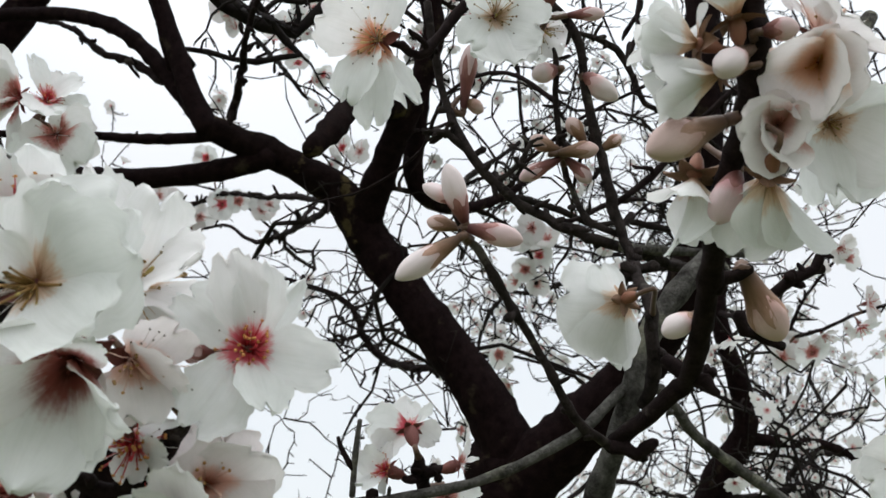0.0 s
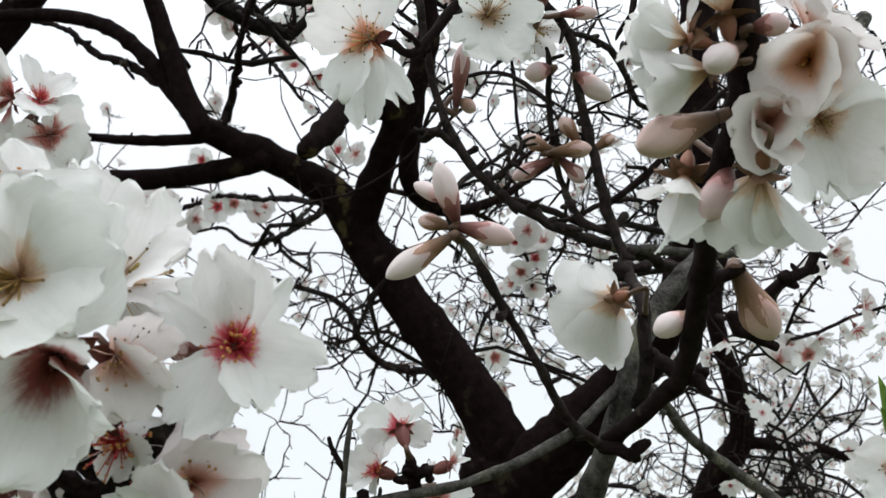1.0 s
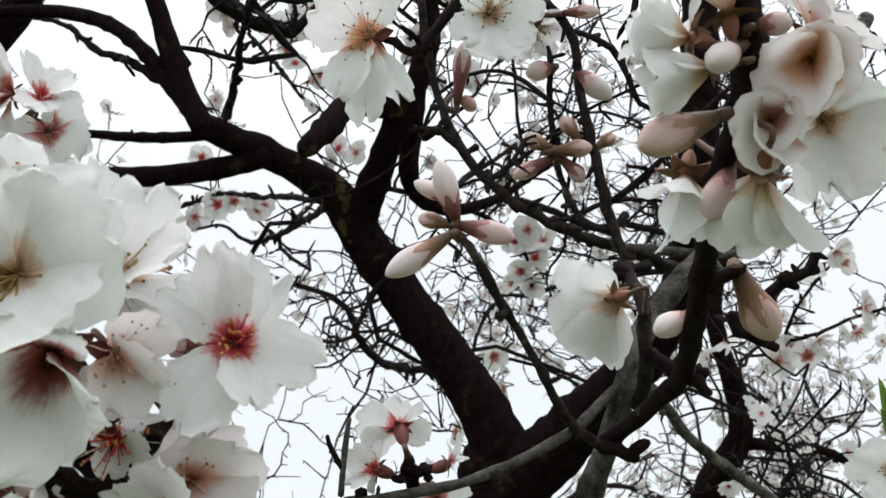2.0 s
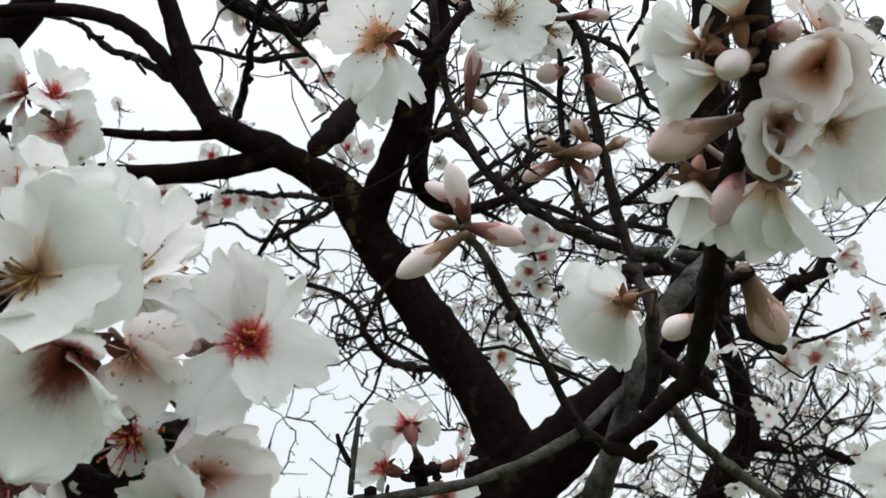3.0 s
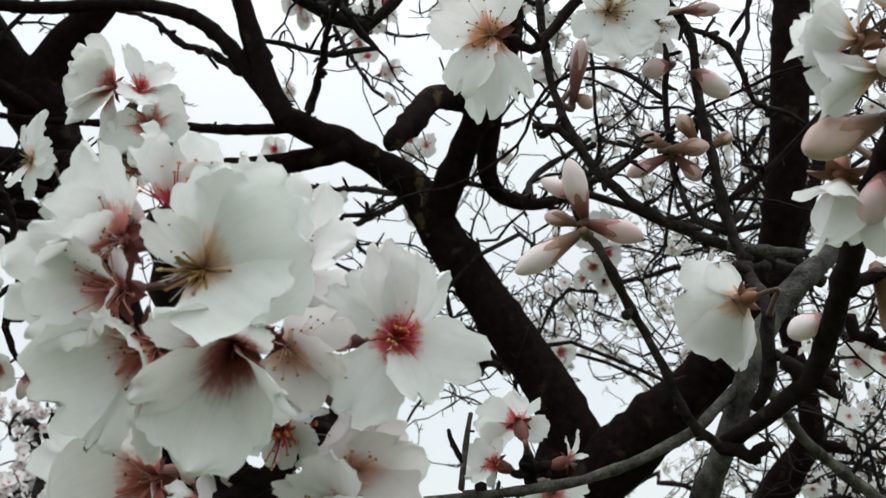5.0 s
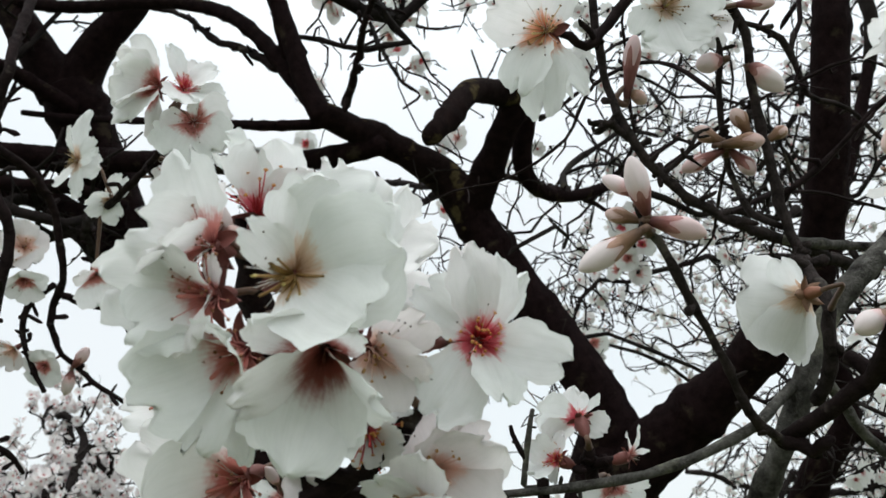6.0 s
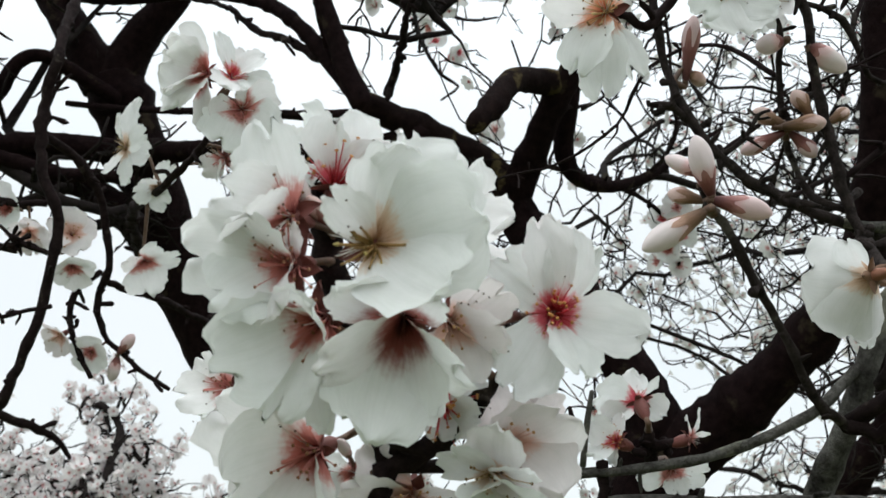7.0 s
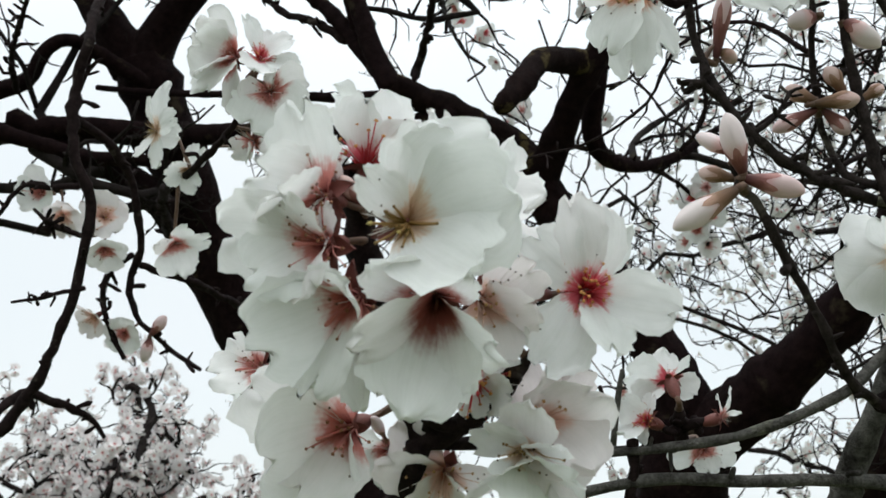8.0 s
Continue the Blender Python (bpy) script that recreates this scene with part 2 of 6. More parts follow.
def spline(pts, step):
    """Points (x, y, z, r) along a smooth curve through the given ones."""
    p = np.array(pts, float)
    q = np.vstack([2 * p[0] - p[1], p, 2 * p[-1] - p[-2]])
    out = []
    for i in range(1, len(q) - 2):
        a, b, c, d = q[i - 1], q[i], q[i + 1], q[i + 2]
        k = max(2, int(np.linalg.norm((c - b)[:3]) / step))
        for j in range(k):
            t = j / k
            v = 0.5 * (2 * b + (c - a) * t + (2 * a - 5 * b + 4 * c - d) * t * t + (3 * b - a - 3 * c + d) * t ** 3)
            v[3] = b[3] + (c[3] - b[3]) * t
            out.append(v)
    out.append(p[-1])
    return np.array(out)


class Shape:
    """Collects vertices, faces and map coordinates for one mesh."""

    def __init__(self):
        self.v, self.f, self.uv, self.slot = [], [], [], []

    def tube(self, path, sides, rough=0.0, slot=0, seed=0.0, root=None):
        """A closed tube along (x, y, z, r), with lumps of rough times its radius; root: the vertex of its bough that it grows from."""
        n = len(path)
        start = len(self.v)
        tang = np.gradient(path[:, :3], axis=0)
        tang /= np.linalg.norm(tang, axis=1)[:, None] + 1e-12
        ref = np.array((0.31, 0.2, 0.93))
        if abs(ref @ tang[0]) > 0.9:
            ref = np.array((0.95, 0.3, 0.0))
        side = ref - tang[0] * (ref @ tang[0])
        for i in range(n):
            side = side - tang[i] * (side @ tang[i])
            side /= np.linalg.norm(side) + 1e-12
            other = np.cross(tang[i], side)
            c, r = path[i, :3], path[i, 3]
            for k in range(sides):
                a = 2 * math.pi * k / sides
                way = side * math.cos(a) + other * math.sin(a)
                rr = r
                if rough:
                    at = Vector(c + way * r)
                    q = noise.noise(at * (0.55 / max(r, 0.002)) + Vector((seed, 0, 0))) * 0.8 + noise.noise(at * (1.9 / max(r, 0.002))) * 0.45 + noise.noise(at * (4.7 / max(r, 0.002))) * 0.28
                    rr = r * (1 + rough * q)
                self.v.append(tuple(c + way * rr))
        for i in range(n - 1):
            for k in range(sides):
                a, b = start + i * sides + k, start + i * sides + (k + 1) % sides
                self.f.append((a, b, b + sides, a + sides))
                self.slot.append(slot)
        for i, flip in ((0, 1), (n - 1, 0)):
            last = root
            if root is None or not flip:
                self.v.append(tuple(path[i, :3] + tang[i] * path[i, 3] * (0.55 if not flip else -0.55)))
                last = len(self.v) - 1
            for k in range(sides):
                a, b = start + i * sides + k, start + i * sides + (k + 1) % sides
                self.f.append((b, a, last) if flip else (a, b, last))
                self.slot.append(slot)
        return self

    def mesh(self, name, materials, smooth=True):
        me = bpy.data.meshes.new(name)
        me.from_pydata(self.v, [], self.f)
        for m in materials:
            me.materials.append(m)
        if len(materials) > 1:
            me.polygons.foreach_set("material_index", self.slot)
        me.polygons.foreach_set("use_smooth", [smooth] * len(me.polygons))
        if self.uv:
            layer = me.uv_layers.new(name="UVMap")
            flat = np.array([self.uv[i] for f in self.f for i in f], float).ravel()
            layer.data.foreach_set("uv", flat)
        me.update()
        return me


def part(name, mesh, parent, m=None, label=""):
    ob = new(name, mesh)
    ob.parent = parent
    if m is not None:
        ob.matrix_basis = m
    if label:
        ob["label"] = label
    return ob


LINES = {}


def thing(name, label, category, group="", kind=""):
    ob = new(name)
    LINES[ob.name] = []
    return tagged(ob, label, category, group, kind)


def limb(parent, name, pts, material, sides=12, rough=0.14, step=0.006, spurs=0, seed=0, spur_len=0.012, label=""):
    """A tapered, lumpy branch; spurs: short knobbly side shoots along it."""
    path = spline(pts, step)
    rng = random.Random(seed + 17)
    if name == "limb":
        path[:, 3] *= 0.88
    if material in (TWIG_BARK, TWIG_GREY):
        rough, spurs, spur_len = rough * 1.7, int(spurs * 1.7), spur_len * 0.6
        for i in range(1, len(path) - 1):
            at = Vector(path[i, :3]) * (0.11 / max(path[i, 3], 0.001))
            path[i, :3] += np.array([noise.noise(at + Vector((seed, 7 * k, 0))) for k in range(3)]) * path[i, 3] * 0.75
    if material is BARK_GREY:
        spurs, spur_len = spurs // 2, spur_len * 0.55
        for i in range(3, len(path) - 2):
            if rng.random() < 0.22:
                path[i, 3] *= rng.uniform(1.08, 1.2)
    for i in range(2, len(path) - 2):
        if rng.random() < (0.16 if material in (TWIG_BARK, TWIG_GREY) else 0.10):
            path[i, 3] *= 1.26 if material in (TWIG_BARK, TWIG_GREY) else 1.16
    s = Shape().tube(path, sides, rough, seed=seed * 3.1)
    for _ in range(spurs):
        i = rng.randrange(2, len(path) - 2)
        along = path[i + 1, :3] - path[i - 1, :3]
        along /= np.linalg.norm(along) + 1e-9
        way = np.array([rng.gauss(0, 1) for _ in range(3)])
        way -= along * (way @ along) * 0.7
        way /= np.linalg.norm(way)
        r = min(path[i, 3] * (0.72 if material in (TWIG_BARK, TWIG_GREY) else 0.5), 0.0018)
        ln = spur_len * rng.uniform(0.4, 1.5)
        p0 = path[i, :3]
        bend = np.array([rng.gauss(0, 0.35) for _ in range(3)])
        knob = rng.choice((0.6, 0.9, 1.35))
        q = [(*(p0), r), (*(p0 + way * ln * 0.5), r * 0.9), (*(p0 + (way + bend) * ln), r * knob), (*(p0 + (way + bend) * ln * 1.25), r * 0.3)]
        s.tube(spline(q, ln / 3), 6, 0.2, seed=rng.random() * 9, root=i * sides)
    ob = part(name, s.mesh(name, [material]), parent, label=label)
    LINES[parent.name].extend(path)
    return ob


# ---- blossoms
def petal_mesh(seed, material, nu=30, nv=18, ruffle=1.0, hollow=0.0):
    """An obovate petal one unit long: narrow claw, notched and crinkled tip, slightly cupped."""
    rng = random.Random(seed)
    ph, ph2, notch, curl = rng.uniform(0, 6), rng.uniform(0, 6), rng.uniform(0.08, 0.26), rng.uniform(-0.16, 0.10)
    skew, off, deep = rng.uniform(-0.10, 0.10), rng.uniform(-0.35, 0.35), rng.uniform(0.02, 0.12) + hollow
    s = Shape()
    for j in range(nv + 1):
        v = math.sin(math.pi / 2 * j / nv) ** 0.95
        w = 0.47 * (0.13 + 0.87 * math.sin(math.pi / 2 * min(v / 0.60, 1)) ** 1.15)
        if v > 0.52:
            w *= max(0.0, 1 - ((v - 0.52) / 0.48) ** 2.9) ** 0.5
        for i in range(nu + 1):
            u = 2 * i / nu - 1
            edge = u * u
            x = u * w
            y = v - notch * math.exp(-((x - off * 0.5) / 0.055) ** 2) * max(0.0, (v - 0.7) / 0.3) ** 2
            # scalloped rim: the outline swells and shrinks round the blade
            rim, turn = max(edge, v ** 6) * min(1.0, v * 2.5), math.atan2(x, y - 0.5)
            swell = 1 + rim * (0.10 * noise.noise(Vector((turn * 1.5, seed * 2.3, 1))) + ruffle * 0.085 * abs(math.sin(2.6 * turn + ph)) + ruffle * 0.17 * noise.noise(Vector((turn * 4.6, seed * 1.3, 4))) + 0.06 * noise.noise(Vector((turn * 11.0, seed * 0.7, 9))))
            x, y = x * swell + skew * v * v * 0.5, 0.5 + (y - 0.5) * swell
            z = (0.16 + hollow) * (hollow * -1.2 * v + v * v * hollow * 1.2) + 0.14 * v - 0.14 * v * v + curl * v ** 3 + deep * edge * math.sin(math.pi * min(v * 1.05, 1))
            z += ruffle * (0.030 * math.sin(3.6 * u + ph) * v ** 4 + 0.026 * noise.noise(Vector((turn * 3.1, seed * 3.1, 2))) * rim ** 2 * 2 + 0.022 * noise.noise(Vector((turn * 9.0, seed * 1.9, 6))) * rim ** 3 * 2)
            z += ruffle * 0.075 * noise.noise(Vector((u * 1.5 + seed, v * 2.2, seed * 1.7))) * v + 0.010 * noise.noise(Vector((u * 5 + seed, v * 6, seed))) * v - 0.010 * math.exp(-(u / 0.14) ** 2) * math.sin(math.pi * min(1, v * 1.1))
            s.v.append((x, y, z))
            s.uv.append((i / nu, v))
    for j in range(nv):
        for i in range(nu):
            a = j * (nu + 1) + i
            s.f.append((a, a + 1, a + nu + 2, a + nu + 1))
    return s.mesh("petal", [material])


PETALS = {k: [petal_mesh(i + 11 * n, m) for i in range(9)] for n, (k, m) in enumerate(PETAL.items())}
CUPPED = {k: [petal_mesh(i + 47, PETAL[k], 20, 16, 0.3, 0.20) for i in range(5)] for k in ("apricot", "pink", "tan", "rose")}
FEW = {k: [petal_mesh(i + 91 * n + 5, m, 6, 7) for i in range(4)] for n, (k, m) in enumerate(PETAL.items())}


STYLE = plain_material("style_yellow_green", (0.30, 0.22, 0.06), (0.52, 0.42, 0.15))
PALE_FILAMENT = plain_material("filament_white", (0.70, 0.66, 0.62), (0.80, 0.76, 0.72))
DRY_ANTHER = plain_material("anther_dry_dark", (0.05, 0.03, 0.02), (0.13, 0.08, 0.05))


def stamen_mesh(seed, kind, count=32, coarse=False):
    """Thin filaments in a loose tuft, each with a small anther, round a single style."""
    rng = random.Random(seed)
    s = Shape()
    fat = 1.6 if coarse else 1.25 if kind == "crimson" else 1.0
    for i in range(count):
        a, lean = rng.uniform(0, 6.283), rng.uniform(0.15, 1.05)
        ln = rng.uniform(0.32, 0.74)
        d = np.array((math.cos(a) * math.sin(lean), math.sin(a) * math.sin(lean), math.cos(lean)))
        p0 = np.array((math.cos(a) * 0.06, math.sin(a) * 0.06, -0.02))
        p1 = p0 + d * ln * 0.5 + np.array((0, 0, 0.03))
        p2 = p0 + d * ln + np.array((d[0] * 0.07, d[1] * 0.07, -0.03))
        s.tube(np.array([(*p0, 0.013 * fat), (*p1, 0.010 * fat), (*p2, 0.008 * fat)]), 3, slot=0)
        tip = np.array([(*(p2 - d * 0.018), 0.010), (*p2, 0.028 * fat), (*(p2 + d * 0.018), 0.012)])
        s.tube(tip, 4 if coarse else 5, slot=1)
    # outer stamens: white threads close over the petals, with small dry anthers
    for i in range(0 if coarse else 13):
        a, lean, ln = rng.uniform(0, 6.283), rng.uniform(0.65, 1.05), rng.uniform(0.6, 0.9)
        d = np.array((math.cos(a) * math.sin(lean), math.sin(a) * math.sin(lean), math.cos(lean)))
        p2 = d * ln + np.array((0, 0, 0.04))
        s.tube(np.array([(*(d * 0.06), 0.008), (*(d * ln * 0.5 + np.array((0, 0, 0.04))), 0.006), (*p2, 0.005)]), 3, slot=3)
        s.tube(np.array([(*(p2 - d * 0.012), 0.009), (*p2, 0.018), (*(p2 + d * 0.012), 0.009)]), 5, slot=4)
    s.tube(np.array([(0, 0, 0, 0.022), (0.02, 0, 0.28, 0.017), (0.03, 0.03, 0.50, 0.030), (0.035, 0.04, 0.55, 0.022)]), 6, slot=2)
    return s.mesh("stamen_tuft", [FILAMENT[kind], ANTHER[kind], STYLE if kind == "tan" else FILAMENT[kind], PALE_FILAMENT, DRY_ANTHER])


def brush_mesh(seed):
    """A thick brush of bent, ochre stamens with olive anthers, leaning to one side."""
    rng = random.Random(seed)
    s = Shape()
    for i in range(22):
        a, lean, ln = rng.gauss(0.9, 0.9), rng.uniform(0.35, 1.15), rng.uniform(0.34, 0.70)
        d = np.array((math.cos(a) * math.sin(lean), math.sin(a) * math.sin(lean), math.cos(lean)))
        p1 = d * ln * 0.55 + np.array((0, 0, 0.05))
        p2 = d * ln + np.array((0.03, -0.03, rng.uniform(-0.10, 0.04)))
        q = spline([(0, 0, -0.02, 0.028), (*p1, 0.024), (*p2, 0.018)], 0.12)
        s.tube(q, 4, slot=0)
        if i % 3 == 0:
            tip = np.array([(*(p2 - d * 0.06), 0.016), (*p2, 0.032), (*(p2 + d * 0.06), 0.014)])
        else:
            tip = np.array([(*(p2 - d * 0.02), 0.012), (*p2, 0.026), (*(p2 + d * 0.02), 0.012)])
        s.tube(tip, 5, slot=2 if i % 6 == 0 else 1)
    for i in range(14):
        a, lean, ln = rng.gauss(0.6, 1.0), rng.uniform(0.75, 1.1), rng.uniform(0.6, 0.95)
        d = np.array((math.cos(a) * math.sin(lean), math.sin(a) * math.sin(lean), math.cos(lean)))
        p2 = d * ln + np.array((0, 0, 0.03))
        s.tube(np.array([(*(d * 0.06), 0.008), (*(d * ln * 0.5 + np.array((0, 0, 0.04))), 0.006), (*p2, 0.005)]), 3, slot=3)
        s.tube(np.array([(*(p2 - d * 0.012), 0.009), (*p2, 0.018), (*(p2 + d * 0.012), 0.009)]), 5, slot=4)
    return s.mesh("stamen_tuft", [BRUSH, ANTHER["tan"], STYLE, PALE_FILAMENT, DRY_ANTHER])


BRUSH = plain_material("filament_ochre", (0.20, 0.10, 0.035), (0.42, 0.27, 0.095))
BRUSHES = [brush_mesh(5), brush_mesh(8)]
STAMENS = {k: [stamen_mesh(i + 3, k, 46 if k == "crimson" else 32) for i in range(3)] for k in PETAL}
STAMENS_FEW = {k: [stamen_mesh(i + 30, k, 10, True) for i in range(2)] for k in PETAL}


def sepal_mesh(material):
    s = Shape()
    for j in range(6):
        v = j / 5
        w = 0.12 * (1 - v) ** 0.6 * (1 + 0.5 * math.sin(math.pi * v)) + 0.004
        for i in range(4):
            u = 2 * i / 3 - 1
            s.v.append((u * w, v * 0.36, -0.02 + 0.05 * u * u - 0.10 * v * v))
            s.uv.append((i / 3, v))
    for j in range(5):
        for i in range(3):
            a = j * 4 + i
            s.f.append((a, a + 1, a + 5, a + 4))
    return s.mesh("sepal", [material])


SEPALS = {"red": sepal_mesh(SEPAL_RED), "olive": sepal_mesh(SEPAL_OLIVE)}


def cup_mesh(material):
    prof = np.array([(0, 0, -0.42, 0.03), (0, 0, -0.36, 0.055), (0, 0, -0.28, 0.10), (0, 0, -0.14, 0.125), (0, 0, -0.02, 0.115), (0, 0, 0.02, 0.08)])
    return Shape().tube(prof, 10, 0.05).mesh("calyx", [material])


CALYX_ORANGE = plain_material("calyx_orange_brown", (0.15, 0.058, 0.036), (0.31, 0.135, 0.08), 260)
CUPS = {"red": cup_mesh(SEPAL_RED), "olive": cup_mesh(CALYX_ORANGE)}


def stalk(owner, start, way, radius):
    """A short stalk from the base of a flower or bud to the nearest wood of its branch."""
    lines = np.array(LINES[owner.name])
    start = np.array(start)
    gap = np.linalg.norm(lines[:, :3] - start, axis=1)
    end = lines[int(np.argmin(gap)), :3]
    mid = start + np.array(way) * min(0.35 * gap.min(), 0.008)
    pts = [(*start, radius), (*mid, radius), (*((mid + end) / 2), radius * 1.1), (*end, radius * 1.5)]
    return Shape().tube(spline(pts, 0.003), 6, 0.12)


def blossom(owner, place, face, kind="blush", cup=25, spin=0.0, calyx="red", seed=0, few=False, label="", tips=None, size=None, tuft=1.0, lobes=1.0, broad=1.1, bowl=False, brush=False):
    """One almond blossom: calyx cup with its stalk, petals, sepals and stamens.
    place: x, y, z of the throat and the petal's length. tips: where petals end and how broad they are; without it, five petals spread evenly."""
    rng = random.Random(seed * 7 + 1)
    at = Vector(place[:3])
    size = size or place[3]
    turn = Vector(face).to_track_quat("Z", "Y").to_matrix().to_4x4()
    m = Matrix.Translation(at) @ turn @ Matrix.Rotation(radians(spin), 4, "Z") @ Matrix.Scale(size, 4)
    root = part("blossom", CUPS[calyx], owner, m, label)
    source = (FEW if few else CUPPED if bowl else PETALS)[kind]
    if tips is None:
        for k in range(5):
            a = 72 * k + rng.uniform(-10, 10)
            local = Matrix.Rotation(radians(a), 4, "Z") @ Matrix.Translation((0, 0.06, 0.004 * (k % 2))) @ Matrix.Rotation(radians(cup + rng.uniform(-13, 13)), 4, "X")
            wide = broad * rng.uniform(0.88, 1.12)
            local = local @ Matrix.Rotation(radians(rng.uniform(-12, 12)), 4, "Y") @ Matrix.Diagonal((wide, 1, 1, 1)) @ Matrix.Scale(rng.uniform(0.88, 1.06), 4)
            part("petal", source[rng.randrange(len(source))], root, local)
    else:
        back = m.inverted()
        for x, y, z, wide in tips:
            way = back @ Vector((x, y, z))
            ln = way.length
            along = way / ln
            axis = Vector((0, 0, 1))
            up = axis - along * axis.dot(along)
            if up.length < 0.15:
                up = -Vector((along.x, along.y, 0))
            up.normalize()
            side = along.cross(up)
            local = Matrix((side, along, up)).transposed().to_4x4()
            local = local @ Matrix.Rotation(radians(rng.uniform(-10, 10)), 4, "Y") @ Matrix.Diagonal((ln * wide, ln * 1.03, ln, 1))
            local.translation = along * 0.03
            part("petal", source[rng.randrange(len(source))], root, local)
    if tuft:
        part("stamen_tuft", BRUSHES[seed % 2] if brush else (STAMENS_FEW if few else STAMENS)[kind][seed % 2], root, Matrix.Rotation(rng.uniform(0, 6), 4, "Z") @ Matrix.Scale(tuft, 4))
    if not few:
        for k in range(5):
            part("sepal", SEPALS[calyx], root, Matrix.Rotation(radians(72 * k + 36), 4, "Z") @ Matrix.Translation((0, 0.09, -0.03)) @ Matrix.Rotation(radians(cup * 0.5 - 16 + rng.uniform(-14, 14)), 4, "X") @ Matrix.Scale(lobes, 4))
    foot = m @ Vector((0, 0, -0.38))
    part("stalk", stalk(owner, foot, -Vector(face), max(0.0006, size * 0.05)).mesh("stalk", [STALK]), owner)
    return root


def bud(owner, base, tip, width, material, calyx="red", cover=0.42, label="", seed=0):
    """A closed flower bud: a narrow calyx tube whose lobes clasp the folded petals."""
    base, tip = Vector(base), Vector(tip)
    way, ln = (tip - base).normalized(), (tip - base).length
    m = Matrix.Translation(base) @ way.to_track_quat("Z", "Y").to_matrix().to_4x4() @ Matrix.Rotation(seed * 1.3, 4, "Z") @ Matrix.Diagonal((width * 0.80, width * 0.80, ln, 1))
    low = cover * 0.55

    def girth(v):
        """Half width along the bud: tube below, swelling petals above, blunt point."""
        if v < low:
            return 0.20 + 0.16 * (max(v, 0) / low)
        t = min(max((v - low) / (1 - low), 0.0), 1.0)
        if t < 0.4:
            return 0.34 + 0.19 * math.sin(math.pi / 2 * t / 0.4)
        return 0.53 * max(1 - ((t - 0.4) / 0.6) ** 2.1, 0.0) ** 0.62

    s = Shape()
    rows, sides = 16, 26
    for j in range(rows + 1):
        v = low * 0.8 + (1 - low * 0.8) * math.sin(math.pi / 2 * 0.94 * j / rows)
        r = girth(v)
        for k in range(sides):
            a = 2 * math.pi * k / sides
            fold = 1 + (0.10 * abs(math.sin(1.5 * a + 2.2 * v + seed)) - 0.06) * min(1, v * 1.5, (1 - v) * 4) + 0.02 * math.sin(7 * a + 9 * v)
            bend = 0.08 * math.sin(seed * 2.1) * v * v
            s.v.append((math.cos(a) * r * fold + bend, math.sin(a) * r * fold, v))
            s.uv.append((abs(k / sides * 2 - 1), v))
    for j in range(rows):
        for k in range(sides):
            a, b = j * sides + k, j * sides + (k + 1) % sides
            s.f.append((a, b, b + sides, a + sides))
    s.v.append((0.08 * math.sin(seed * 2.1), 0, 1.0))
    s.uv.append((0.5, 1.0))
    for k in range(sides):
        s.f.append((rows * sides + k, rows * sides + (k + 1) % sides, len(s.v) - 1))
    root = part("bud", s.mesh("bud", [material]), owner, m, label)
    c = Shape()
    rows = 8
    for j in range(rows + 1):
        for k in range(25):
            a = 2 * math.pi * k / 25
            top = low + (cover - low) * 1.25 * abs(math.cos(2.5 * a)) ** 1.4
            v = -0.06 + (top + 0.06) * j / rows
            r = girth(v) * 1.04 + 0.015
            if v < 0.0:
                r *= 0.6 + 0.4 * (v + 0.06) / 0.06
            c.v.append((math.cos(a) * r, math.sin(a) * r, v))
    for j in range(rows):
        for k in range(25):
            a, b = j * 25 + k, j * 25 + (k + 1) % 25
            c.f.append((a, b, b + 25, a + 25))
    part("calyx", c.mesh("calyx", [CALYX_RED if calyx == "red" else CALYX_TAN]), root)
    foot = base - way * ln * 0.03
    part("stalk", stalk(owner, foot, -way, max(0.0006, width * 0.16)).mesh("stalk", [STALK]), owner)
    return root


# ---------------------------------------------------------------- ground
g = Shape()
for j in range(41):
    for i in range(41):
        x, y = (i - 20) / 20, (j - 20) / 20
        x, y = x * abs(x) * 900, y * abs(y) * 900
        g.v.append((x, y, 0.10 * noise.noise(Vector((x, y, 0)) * 0.25) if abs(x) + abs(y) < 60 else 0.0))
for j in range(40):
    for i in range(40):
        a = j * 41 + i
        g.f.append((a, a + 1, a + 42, a + 41))
tagged(new("ground", g.mesh("ground", [GRASS])), "grassy orchard ground under the almond trees", "ground", kind="structure")

# ---------------------------------------------------------------- the main tree
tree = thing("almond_tree", "old almond tree with dark, lichen-spotted forking limbs", "tree")
limb(tree, "trunk", [(0.16, 0.98, -0.05, 0.11), (0.13, 0.96, 0.4, 0.085), (0.10, 0.95, 0.85, 0.065)] + [(0.0620, 1.0229, 1.3629, 0.0389), (0.0519, 0.9224, 1.5388, 0.0371), (0.0455, 0.8525, 1.6546, 0.0357), (0.0497, 0.8274, 1.6988, 0.0329)], BARK, 24, 0.12, 0.012, seed=1)
limb(tree, "limb", [(0.0543, 0.8363, 1.6720, 0.0329), (0.0379, 0.8191, 1.7233, 0.0254), (0.0075, 0.8130, 1.7721, 0.0219), (-0.0419, 0.8105, 1.8409, 0.0210), (-0.0714, 0.8057, 1.8858, 0.0208), (-0.0881, 0.7954, 1.9163, 0.0183)], BARK, 22, 0.14, 0.008, seed=2)
